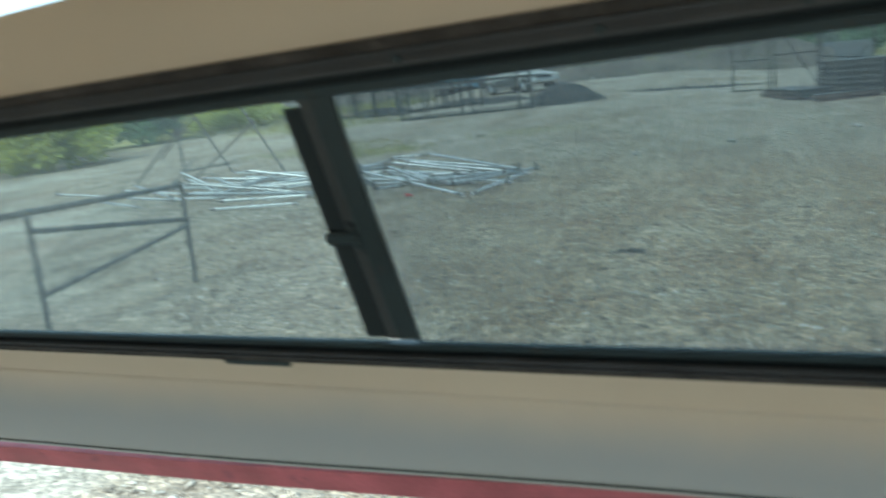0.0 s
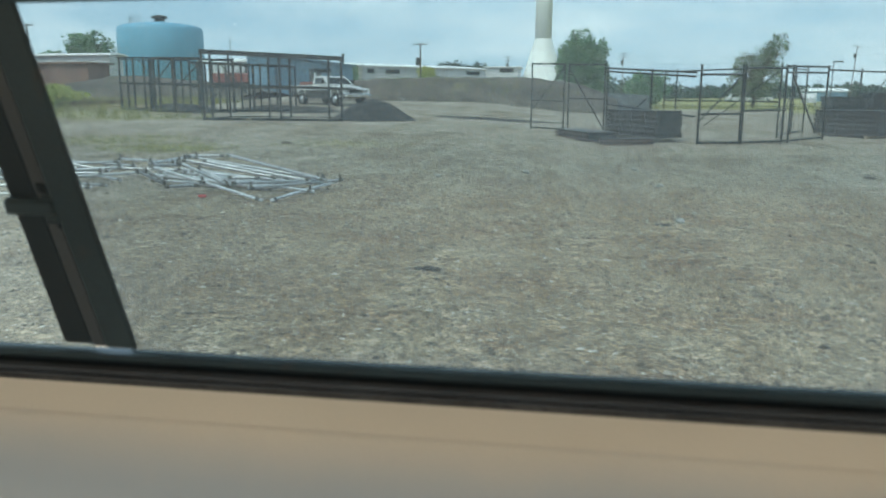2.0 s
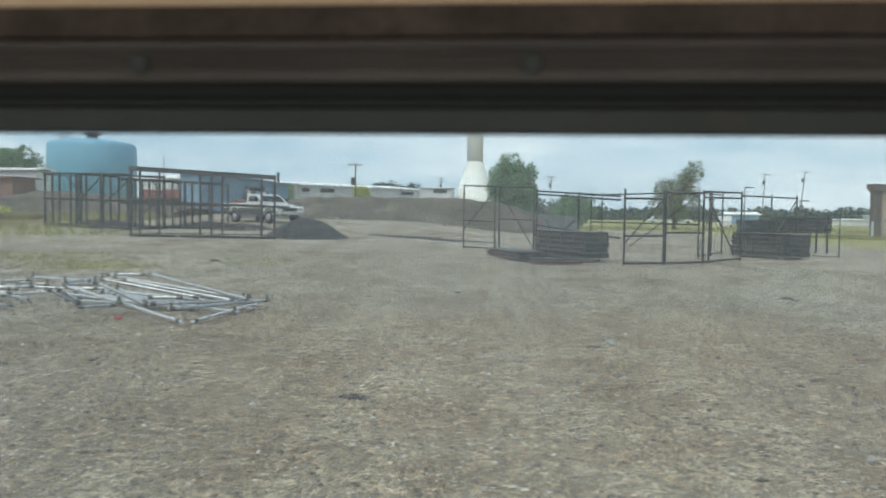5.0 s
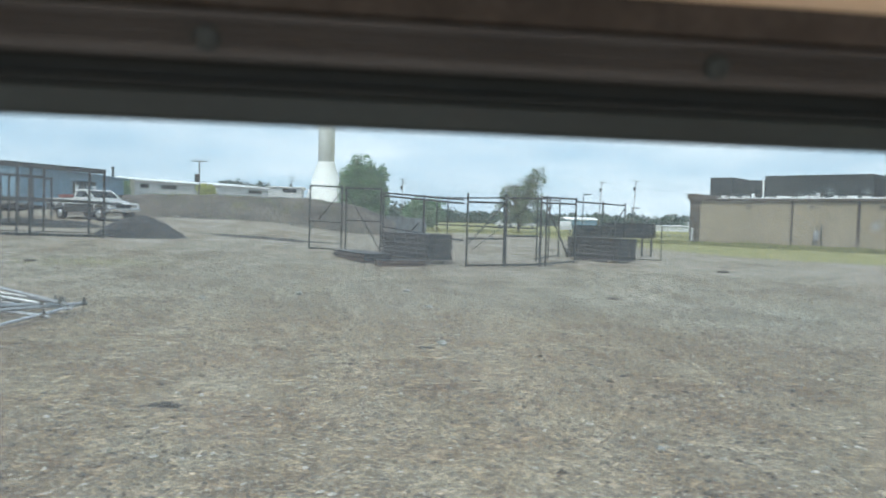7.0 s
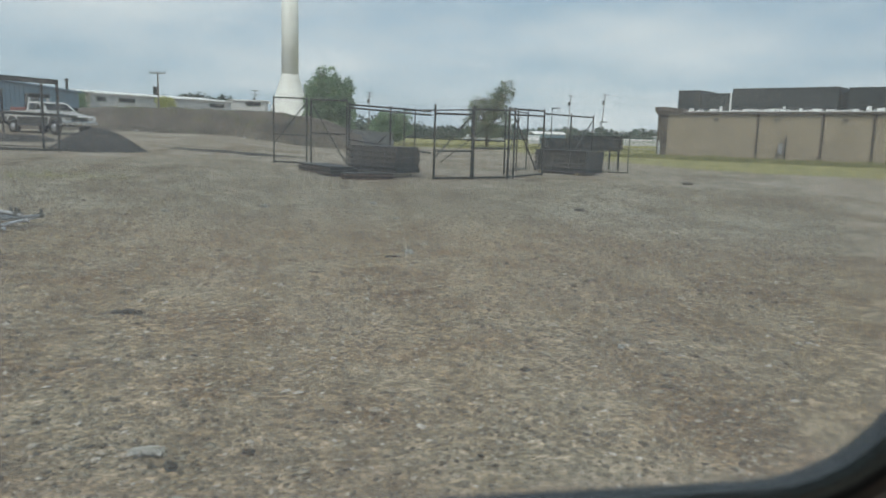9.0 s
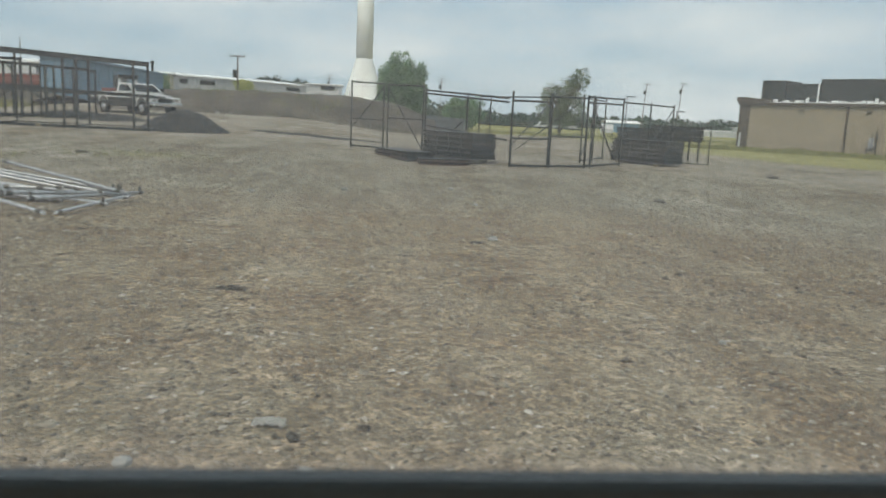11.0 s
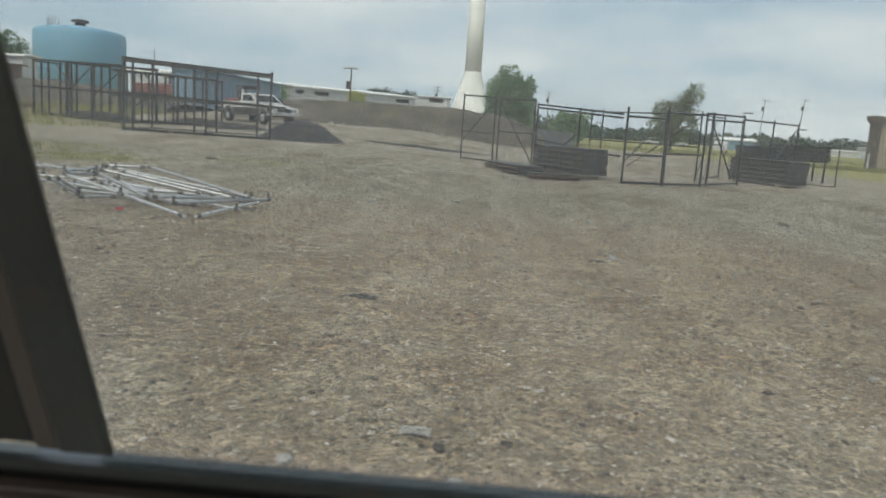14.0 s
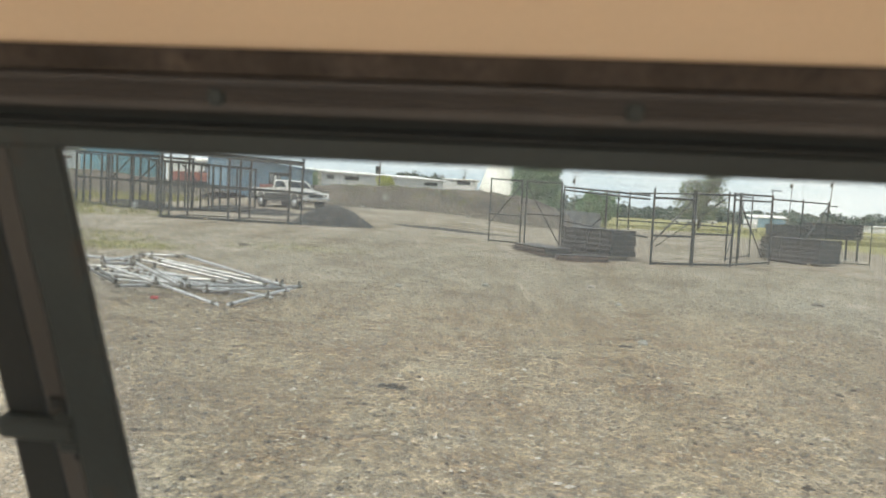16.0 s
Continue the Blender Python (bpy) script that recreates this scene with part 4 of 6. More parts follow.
# ---- heaps, bank ----
def mound(name, cx, cy, rx, ry, h, material, label, ang=0, rough=0.12, n=40, peak=1.0, cat="heap"):
    bm = bmesh.new()
    rings = 14
    grid = []
    ca, sa = math.cos(radians(ang)), math.sin(radians(ang))
    for j in range(rings + 1):
        k = j / rings
        row = []
        for i in range(n):
            th = 2 * math.pi * i / n
            wob = 1 + 0.10 * noise.noise(Vector((math.cos(th) * 1.7 + cx, math.sin(th) * 1.7, cy)))
            lx, ly = rx * k * wob * math.cos(th), ry * k * wob * math.sin(th)
            x, y = cx + lx * ca - ly * sa, cy + lx * sa + ly * ca
            z = h * max(0, (1 - k ** peak)) * (1 - 0.35 * (1 - k) ** 3)
            z += rough * h * noise.noise(Vector((x * 2.2, y * 2.2, 0.3))) * (1 - k) + 0.25 * rough * noise.noise(Vector((x * 6, y * 6, 2))) * (1 if k < 0.95 else 0)
            row.append(bm.verts.new((x, y, ground_z(x, y) + z - 0.06 * k)))
        grid.append(row)
    for a, b in zip(grid[1:], grid[2:]):
        for i in range(n):
            bm.faces.new((a[i], b[i], b[(i + 1) % n], a[(i + 1) % n]))
    c = grid[0][0]
    for i in range(n):
        bm.faces.new((c, grid[1][i], grid[1][(i + 1) % n]))
    for v in grid[0][1:]:
        bm.verts.remove(v)
    bmesh.ops.recalc_face_normals(bm, faces=bm.faces)
    return tagged(part(name, bm, material, smooth=True), label, cat)


mound("millings_heap", -6.85, 28.2, 1.62, 1.6, 1.02, M_HEAP, "dark grey heap of asphalt millings on the gravel", ang=5)
mound("soil_heap", -12.6, 33.0, 2.6, 1.2, 0.42, M_HEAP, "low dark soil heap under the racks", ang=10)
mound("soil_heap", -10.6, 32.2, 1.6, 1.0, 0.38, M_HEAP, "low dark soil heap under the racks", ang=10)
mound("soil_heap", -17.0, 32.6, 3.4, 1.3, 0.50, M_HEAP, "low dark soil heap under the racks", ang=-25)
mound("dark_trail", -2.2, 32.0, 4.6, 0.9, 0.10, M_HEAP, "thin low dark trail on the ground beyond the heap", ang=6, cat="spill")

def block_wall():
    """The grey block wall that runs back towards the field."""
    p, q = Vector((3.1, 56.2)), Vector((7.3, 68.5))
    d = q - p
    ob = empty("wall_blocks", pose(p.x, p.y, ground_z(p.x, p.y), 0, 0, math.degrees(math.atan2(d.y, d.x))), "pale grey concrete block wall beside the bank", "wall", kind="structure")
    me = None
    for row in range(3):
        for i in range(9):
            if me is None:
                bm = bmesh.new()
                box(bm, 0.004, 1.496, -0.35, 0.35, 0.0, 0.587, 0.012)
                me = mesh_from("block", bm)
                me.materials.append(M_BLOCK)
            k = part("block", me, None, ob)
            k.location = (i * 1.5 + (0.4 if row == 1 else 0), 0, row * 0.59 - 0.42 - 0.015 * i)
    return ob


block_wall()


def build_bank(name, spine, tops, half, label):
    """A long uneven earth bank along a line of spots, its crest at the given heights."""
    bm = bmesh.new()
    n, rows = 150, 20
    grid = []
    for i in range(n + 1):
        t = i / n * (len(spine) - 1)
        k = min(int(t), len(spine) - 2)
        f = t - k
        x, y = [spine[k][c] * (1 - f) + spine[k + 1][c] * f for c in (0, 1)]
        h = tops[k] * (1 - f) + tops[k + 1] * f - ground_z(x, y)
        row = []
        for j in range(rows + 1):
            v = j / rows * 2 - 1
            yy = y + v * half
            prof = (1 - max(0, (abs(v) - 0.16) / 0.84) ** 1.35) if v < 0 else (1 - abs(v) ** 3)
            z = h * prof * (1 + 0.05 * noise.noise(Vector((x * 0.3, 1, 0)))) + (0.13 * noise.noise(Vector((x * 0.9, yy * 0.9, 4))) + 0.11 * noise.noise(Vector((x * 2.3, yy * 2.3, 6)))) * prof
            row.append(bm.verts.new((x, yy, ground_z(x, yy) + z - 0.08)))
        grid.append(row)
    for a, b in zip(grid, grid[1:]):
        for j in range(rows):
            bm.faces.new((a[j], b[j], b[j + 1], a[j + 1]))
    bmesh.ops.recalc_face_normals(bm, faces=bm.faces)
    return tagged(part(name, bm, M_BERM, smooth=True), label, "earth bank", kind="structure")


build_bank("ground_bank", [(-16.5, 50.0), (-12, 50.5), (-8, 51.5), (-4.5, 53), (-2.2, 54), (0.2, 55.3), (1.9, 56.5), (4.2, 58.0)], [1.9, 2.44, 2.5, 2.52, 2.52, 2.32, 1.95, 1.1], 4.6, "long brown earth bank with sparse weeds behind the yard")
build_bank("ground_bank", [(-35, 47), (-32, 47.5), (-29, 48.5), (-25, 50), (-20.5, 51)], [1.3, 2.2, 2.6, 2.25, 1.5], 6.0, "weedy brown earth bank before the blue tank")

# ---- pickup ----
def build_truck(m):
    ob = empty("pickup_truck", m, "white pickup truck with a rack behind its cab, parked on gravel", "truck")
    W = 0.92
    bm = bmesh.new()
    # lower body: bed side, cab door, front wing
    side = [(-1.30, 0.62), (-1.32, 1.16), (1.10, 1.16), (1.12, 1.20), (2.78, 1.12), (3.55, 1.03), (4.20, 0.95), (4.28, 0.88), (4.28, 0.55), (3.98, 0.48), (3.92, 0.72), (3.70, 0.90), (3.40, 0.90), (3.17, 0.72), (3.10, 0.45), (0.46, 0.45), (0.40, 0.72), (0.18, 0.90), (-0.18, 0.90), (-0.40, 0.72), (-0.46, 0.60)]
    prism(bm, side, -W, W)
    bmesh.ops.bevel(bm, geom=[e for e in bm.edges if abs(e.verts[0].co.z - e.verts[1].co.z) < 0.2 and e.verts[0].co.z > 1.0 and abs(e.verts[0].co.y - e.verts[1].co.y) < 0.01], offset=0.05, segments=2, affect='EDGES')
    part("body", bm, M_TRUCKW, ob, "white body")
    bm = bmesh.new()
    box(bm, -1.25, 1.02, -W + 0.09, W - 0.09, 1.13, 1.168)
    part("bed_opening", bm, M_RUBBER, ob, "dark open bed")
    # cab
    bm = bmesh.new()
    prism(bm, [(1.14, 1.165), (1.20, 1.58), (1.30, 1.64), (2.05, 1.64), (2.22, 1.60), (2.92, 1.135)], -W + 0.10, W - 0.10)
    for v in bm.verts:
        v.co.y *= 1 - 0.16 * max(0, (v.co.z - 1.165) / 0.63)
    part("cab", bm, M_TRUCKW, ob, "white cab")
    for sgn in (-1, 1):
        bm = bmesh.new()
        prism(bm, [(1.34, 1.22), (1.36, 1.55), (2.02, 1.55), (2.14, 1.50), (2.56, 1.22)], 0.0, 0.012)
        for v in bm.verts:
            v.co.y = sgn * ((W - 0.10) * (1 - 0.16 * (v.co.z - 1.165) / 0.63) + v.co.y + 0.004)
        part("side_window", bm, M_DARKWIN, ob, "dark side window")
        bm = bmesh.new()
        box(bm, 4.20, 4.31, sgn * 0.62 - 0.15, sgn * 0.62 + 0.15, 0.72, 0.88, 0.01)
        part("headlight", bm, M_CHROME, ob)
        bm = bmesh.new()
        box(bm, 2.42, 2.55, sgn * 1.02 - 0.09, sgn * 1.02 + 0.09, 1.24, 1.42, 0.02)
        part("mirror", bm, M_RUBBER, ob)
    bm = bmesh.new()
    vs = [bm.verts.new(c) for c in ((2.83, -0.70, 1.205), (2.83, 0.70, 1.205), (2.30, 0.62, 1.56), (2.30, -0.62, 1.56))]
    bm.faces.new(vs)
    bmesh.ops.solidify(bm, geom=bm.faces[:], thickness=-0.012)
    part("windscreen", bm, M_DARKWIN, ob, "dark windscreen")
    bm = bmesh.new()
    box(bm, 4.22, 4.31, -0.44, 0.44, 0.68, 0.88, 0.01)
    part("grille", bm, M_RUBBER, ob)
    for x0, x1 in ((4.24, 4.42), (-1.48, -1.31)):
        bm = bmesh.new()
        box(bm, x0, x1, -0.95, 0.95, 0.48, 0.66, 0.03)
        part("bumper", bm, M_CHROME, ob, "dull chrome bumper")
    for x in (0.0, 3.55):
        for sgn in (-1, 1):
            bm = bmesh.new()
            lathe(bm, [(0.20, -0.11), (0.33, -0.12), (0.36, -0.08), (0.36, 0.08), (0.33, 0.12), (0.20, 0.11)], 28, pose(x, sgn * 0.80, 0.35, 90, 0, 0))
            w = part("wheel", bm, M_TYRE, ob, "black tyre", smooth=True)
            bm = bmesh.new()
            lathe(bm, [(0.215, -0.02), (0.20, 0.02), (0.10, 0.05), (0.05, 0.06)], 20, pose(x, sgn * 0.91, 0.35, 90 if sgn < 0 else -90, 0, 0))
            part("rim", bm, M_RIM, w, "steel rim", smooth=True)
    # dark lower half of both sides
    for sgn in (-1, 1):
        for x0, x1, z0 in ((-1.31, -0.45, 0.62), (0.45, 3.10, 0.46), (3.97, 4.27, 0.56)):
            bm = bmesh.new()
            box(bm, x0, x1, sgn * (W + 0.004) - 0.006, sgn * (W + 0.004) + 0.006, z0, 0.86, 0.003)
            part("lower_panel", bm, M_TRUCKD, ob, "dark lower body panel")
    # rack behind the cab
    for y in (-0.50, 0.50):
        bm = bmesh.new()
        box(bm, 0.86, 0.96, y - 0.06, y + 0.06, 1.17, 1.90, 0.008)
        part("rack_post", bm, M_TRUCKW, ob, "white rack post")
    bm = bmesh.new()
    box(bm, 0.85, 0.97, -0.56, 0.56, 1.86, 2.08, 0.01)
    part("rack_bar", bm, M_RUBBER, ob, "dark bar across the rack")
    bm = bmesh.new()
    box(bm, -0.9, 0.5, -0.5, 0.5, 1.17, 1.36, 0.03)
    part("load", bm, M_REDFADE, ob, "red load in the bed")
    bm = bmesh.new()
    box(bm, -1.1, 4.1, -0.6, 0.6, 0.42, 0.60)
    part("chassis", bm, M_RUBBER, ob, "dark underside")
    return ob


tx, ty = -13.55, 41.45
dirt = math.degrees(math.atan2(-2.2, 2.6))
build_truck(pose(tx, ty, ground_z(tx, ty) - 0.07, 0, 0, dirt) @ Matrix.Scale(0.95, 4))


# ---- tube pile ----
TUBES_A = [
    (-3.08, 8.12, 0.05, -5.10, 9.32, 0.30), (-2.77, 10.21, 0.06, -3.02, 8.24, 0.04), (-2.71, 10.04, 0.08, -3.47, 8.63, 0.12),
    (-2.86, 9.80, 0.10, -3.67, 8.58, 0.18), (-2.85, 9.57, 0.14, -4.76, 9.82, 0.38), (-2.70, 9.28, 0.16, -4.54, 10.39, 0.38),
    (-2.98, 9.50, 0.12, -4.61, 9.78, 0.34), (-3.29, 9.11, 0.20, -4.58, 9.18, 0.40), (-3.84, 8.90, 0.12, -4.36, 8.66, 0.42),
    (-3.88, 8.94, 0.15, -4.32, 9.11, 0.30), (-5.12, 10.41, 0.34, -5.07, 9.23, 0.34), (-4.61, 10.42, 0.36, -5.10, 10.31, 0.36),
    (-4.02, 8.62, 0.18, -4.84, 8.87, 0.34), (-3.74, 9.59, 0.14, -4.13, 9.57, 0.14), (-3.40, 9.80, 0.12, -3.87, 9.70, 0.20)]
TUBES_B = [
    (-5.01, 9.46, 0.05, -5.11, 8.96, 0.28), (-4.93, 9.32, 0.10, -4.92, 8.85, 0.30), (-4.40, 9.17, 0.08, -4.70, 8.94, 0.08), (-4.83, 9.54, 0.30, -5.03, 9.19, 0.32),
    (-5.43, 9.83, 0.05, -3.48, 9.38, 0.05), (-8.42, 9.91, 0.15, -6.6, 11.0, 0.20), (-6.89, 8.17, 0.05, -5.5, 8.25, 0.05), (-7.12, 8.62, 0.10, -5.6, 8.75, 0.08),
    (-6.9, 9.02, 0.15, -5.9, 8.9, 0.06), (-7.33, 8.77, 0.15, -7.3, 10.4, 0.25), (-9.43, 11.89, 0.20, -7.5, 11.2, 0.15), (-8.01, 9.44, 0.10, -6.3, 10.6, 0.15), (-6.2, 10.34, 0.30, -4.9, 9.6, 0.33)]


def build_tubes():
    rnd = random.Random(5)
    rows = [t + (1,) for t in TUBES_A + TUBES_B]
    for k in range(9):                        # more of the same, lower in the heap
        a = rnd.uniform(-0.25, 0.45)
        cx, cy = rnd.uniform(-4.4, -3.7), rnd.uniform(9.2, 10.1)
        L = rnd.uniform(0.8, 1.15)
        rows.append((cx - L * math.cos(a), cy + L * math.sin(a), 0.06 + 0.12 * rnd.random(), cx + L * math.cos(a), cy - L * math.sin(a), 0.05, 1))
    for k in range(26):                       # the other half of the pile
        a = rnd.uniform(-0.7, 0.6)
        cx, cy = rnd.uniform(-9.8, -6.4), rnd.uniform(8.6, 11.2)
        L = rnd.uniform(0.6, 1.1)
        rows.append((cx - L * math.cos(a), cy + L * math.sin(a), 0.05 + 0.35 * rnd.random() ** 2, cx + L * math.cos(a), cy - L * math.sin(a), 0.04 + 0.1 * rnd.random(), 1))
    for x0, y0, z0, x1, y1, z1, _ in rows:
        a = Vector((x0, y0, max(z0, ground_top(x0, y0) + 0.02)))
        b = Vector((x1, y1, max(z1, ground_top(x1, y1) + 0.02)))
        ob = empty("scaffold_tube", Matrix.Translation(a), "galvanised steel scaffold tube lying in a loose pile", "tube", "scaffold tubes")
        bm = bmesh.new()
        tube(bm, (0, 0, 0), b - a, 0.0195, segs=10)
        part("pipe", bm, M_GALV, ob, smooth=False)
        d = (b - a).normalized()
        for f in (0.03, 0.97):
            bm = bmesh.new()
            c = (b - a) * f
            tube(bm, c - d * 0.03, c + d * 0.03, 0.025, segs=10)
            if rnd.random() < 0.3:
                tube(bm, c - Vector((0, 0, 0.02)), c + Vector((0, 0, 0.075)), 0.016, segs=6)
            part("coupler", bm, M_OLDSTEEL, ob, "dark grey coupler")


build_tubes()
bm = bmesh.new()
box(bm, -0.045, 0.05, -0.025, 0.025, 0.0, 0.04, 0.012)
tag = part("plastic_scrap", bm, M_REDTAG)
tag.matrix_world = pose(-4.02, 8.55, ground_top(-4.02, 8.55) - 0.005, 0, 0, 20)
tagged(tag, "small red plastic scrap on the gravel by the tubes", "litter")


# ---- frames close to the shell, and braces standing on the left ----
def tube_frame(name, rows, r, label, cat, material=M_STEEL):
    base = Vector((rows[0][0][0], rows[0][0][1], ground_z(rows[0][0][0], rows[0][0][1])))
    ob = empty(name, Matrix.Translation(base), label, cat)
    for kind, a, b in [("post" if abs(a[2] - b[2]) > 0.6 else "rail", a, b) for a, b in rows]:
        bm = bmesh.new()
        tube(bm, Vector(a) - base, Vector(b) - base, r)
        part(kind, bm, material, ob)
    return ob


tube_frame("tube_barrier", [((-4.04, 3.24, -0.02), (-4.02, 3.26, 0.86)), ((-4.00, 4.56, -0.02), (-3.98, 4.58, 0.82)), ((-4.02, 3.26, 0.71), (-3.98, 4.58, 0.52)), ((-3.2, 2.35, 0.92), (-3.98, 4.57, 0.79)),
                              ((-4.08, 3.3, 0.28), (-3.98, 4.55, 0.47)), ((-4.03, 3.25, 0.30), (-4.03, 3.25, 0.36))], 0.019, "weathered steel tube barrier standing on the gravel", "barrier", M_OLDSTEEL)
tube_frame("scaffold_brace", [((-11.0, 13.8, -0.02), (-11.1, 12.9, 1.46)), ((-13.1, 12.84, -0.02), (-11.05, 12.85, 1.50)), ((-12.3, 13.0, 0.55), (-10.95, 12.75, 1.36)), ((-8.61, 12.5, -0.02), (-9.75, 12.5, 1.90)),
                              ((-11.1, 12.9, 1.44), (-10.0, 12.6, 2.05)), ((-10.95, 12.5, 0.12), (-9.2, 12.5, 1.14)), ((-11.3, 12.5, 0.26), (-9.94, 12.5, 0.36)), ((-11.33, 12.6, -0.02), (-11.33, 12.6, 0.95)),
                              ((-10.3, 10.87, 0.0), (-10.85, 12.4, 0.5))], 0.024, "weathered grey-brown crossed scaffold braces leaning together", "brace", M_OLDSTEEL)


# ---- water tower, tank ----
def build_tower(x, y):
    z0 = ground_z(x, y) - 0.5
    ob = empty("water_tower", Matrix.Translation((x, y, z0)), "tall white water tower on a flared stem", "water tower")
    bm = bmesh.new()
    lathe(bm, [(4.55, 0), (3.42, 3.6), (1.47, 9.85), (1.47, 10.0)], 48)
    part("flared_base", bm, M_TOWER, ob, "white flared base", smooth=True)
    bm = bmesh.new()
    lathe(bm, [(1.40, 10.02), (1.38, 26.5)], 40)
    part("stem", bm, M_TOWER, ob, "white stem", smooth=True)
    bm = bmesh.new()
    lathe(bm, [(1.47, 26.52), (1.9, 27.4), (3.4, 28.8), (5.4, 30.5), (7.4, 32.8), (8.6, 35.2), (8.9, 37.4), (8.4, 40.0), (6.8, 42.4), (4.2, 44.0), (1.0, 44.6)], 56)
    part("bowl", bm, M_TOWER, ob, "white bowl", smooth=True)
    bm = bmesh.new()
    box(bm, -1.5, 1.5, -1.66, -1.48, 25.2, 25.5)
    part("platform", bm, M_TOWER, ob)
    bm = bmesh.new()
    box(bm, -2.5, -2.2, -3.3, -3.2, 2.5, 3.6)
    part("hatch", bm, M_UNIT, ob)
    return ob


build_tower(-3.1, 130)


def build_tank(x, y, r, top):
    z0 = ground_z(x, y)
    ob = empty("storage_tank", Matrix.Translation((x, y, z0)), "large pale blue cylindrical steel storage tank", "tank")
    bm = bmesh.new()
    lathe(bm, [(r, -0.3), (r, top - 0.6), (r - 0.12, top - 0.25), (r - 0.5, top - 0.05), (r - 1.4, top + 0.12), (0.4, top + 0.45)], 64)
    part("shell", bm, M_TANK, ob, "pale blue welded shell", smooth=True)
    bm = bmesh.new()
    lathe(bm, [(0.55, top + 0.3), (0.55, top + 0.75), (0.9, top + 0.8), (0.9, top + 1.0), (0.3, top + 1.15)], 20)
    part("vent", bm, M_UNIT, ob, "grey roof vent", smooth=False)
    bm = bmesh.new()
    for i in range(6):
        th = -2.4 + i * 0.13
        tube(bm, ((r - 1.4) * math.cos(th), (r - 1.4) * math.sin(th), top), ((r - 1.4) * math.cos(th), (r - 1.4) * math.sin(th), top + 0.9), 0.03, segs=5)
    part("guard_rail", bm, M_UNIT, ob)
    return ob


build_tank(-44.6, 81.0, 4.6, 7.7)


# ---- buildings ----
def windows_on(ob, xs, y, z0, z1, material=M_DARKWIN, name="window", frame=0.08):
    for x0, x1 in xs:
        bm = bmesh.new()
        box(bm, x0 - frame, x1 + frame, y - 0.05, y - 0.003, z0 - frame, z1 + frame)
        wdw = part(name, bm, M_TRIM, ob)
        bm = bmesh.new()
        box(bm, x0, x1, y - 0.065, y - 0.052, z0, z1)
        part("pane", bm, material, wdw, "dark pane")


def shed(name, m, L, D, h, ridge, wallmat, roofmat, label, seams=True, wins=(), wz=(2.2, 3.0), doors=()):
    """A long metal shed: ribbed walls, low gable roof with an overhang, windows."""
    ob = empty(name, m, label, "building")
    bm = bmesh.new()
    box(bm, 0, L, 0, D, -1.0, h)
    part("wall", bm, wallmat, ob)
    bm = bmesh.new()
    o = 0.35
    prism(bm, [(-o, h + 0.01), (-o, h + 0.16), (D / 2, h + ridge), (D + o, h + 0.16), (D + o, h + 0.01), (D / 2, h + ridge - 0.16)], -o, L + o)
    bmesh.ops.transform(bm, matrix=Matrix(((0, 1, 0, 0), (1, 0, 0, 0), (0, 0, 1, 0), (0, 0, 0, 1))), verts=bm.verts)
    bmesh.ops.recalc_face_normals(bm, faces=bm.faces)
    part("roof", bm, roofmat, ob, "metal roof")
    if seams:
        bm = bmesh.new()
        for i in range(int(L / 0.9)):
            x = 0.45 + i * 0.9
            box(bm, x - 0.03, x + 0.03, -0.035, -0.002, -0.8, h - 0.02)
        part("wall_ribs", bm, wallmat, ob)["kind"] = "stuff"
    windows_on(ob, wins, 0, *wz)
    for x0, x1, z1 in doors:
        bm = bmesh.new()
        box(bm, x0, x1, -0.06, -0.004, -0.5, z1)
        part("door", bm, M_UNIT, ob, "grey roll-up door")
    return ob


gz110 = 2.2
shed("long_shed", pose(-27.5, 100.5, 1.9, 0, 0, 46), 23.1, 14, 3.25, 0.75, M_WHITE, M_WROOF, "long white metal shed with a pale roof and small windows", wins=((1.95, 2.95), (4.95, 7.1), (19.4, 21.8)), wz=(2.46, 2.86), doors=((10.6, 13.1, 2.75),))
shed("cream_shed", pose(-30.7, 98.6, 1.9, 0, 0, 0), 4.2, 1.6, 3.25, 0.2, M_CREAM, M_WROOF, "small cream shed with a dark window beside the long shed", wins=((2.4, 3.5),), wz=(2.4, 2.95))
shed("far_shed", pose(-11.7, 120, gz110 + 0.4, 0, 0, 0), 5.1, 8, 3.0, 0.3, M_WHITE, M_WROOF, "flat white office building with a dark window band", wins=((2.3, 4.3),), wz=(2.3, 2.75))
shed("blue_shed", pose(-22.6, 57.0, 1.0, 0, 0, 88.8), 23.0, 1.6, 3.3, 0.25, M_BLUEB, M_BLUEB, "blue-grey metal building with upper windows", wins=((9.5, 12.5),), wz=(1.6, 2.5))
bm = bmesh.new()
lathe(bm, [(0.13, 3.2), (0.13, 5.35), (0.19, 5.37), (0.19, 5.55), (0.05, 5.62)], 12, Matrix.Translation((-22.75, 78.6, 0.0)))
tagged(part("flue_pipe", bm, M_UNIT), "dark flue pipe rising from the blue-grey building", "flue")
shed("white_shed", pose(-30.4, 63.0, 1.0, 0, 0, 4), 5.4, 8, 3.1, 0.5, M_WHITE, M_WROOF, "white metal building behind the racks", wins=((2.6, 3.3),), wz=(1.6, 2.5))
shed("low_wall_shed", pose(-62.0, 62, 0.6, 0, 0, 0), 20.8, 3.2, 3.4, 0.15, M_BRICKR, M_BRICKR, "low red-brown building before a white one", seams=False)
shed("white_shed", pose(-64.0, 66, 0.6, 0, 0, 0), 22.4, 2.2, 4.3, 0.3, M_WHITE, M_WROOF, "long low white building beside the blue tank", seams=False)


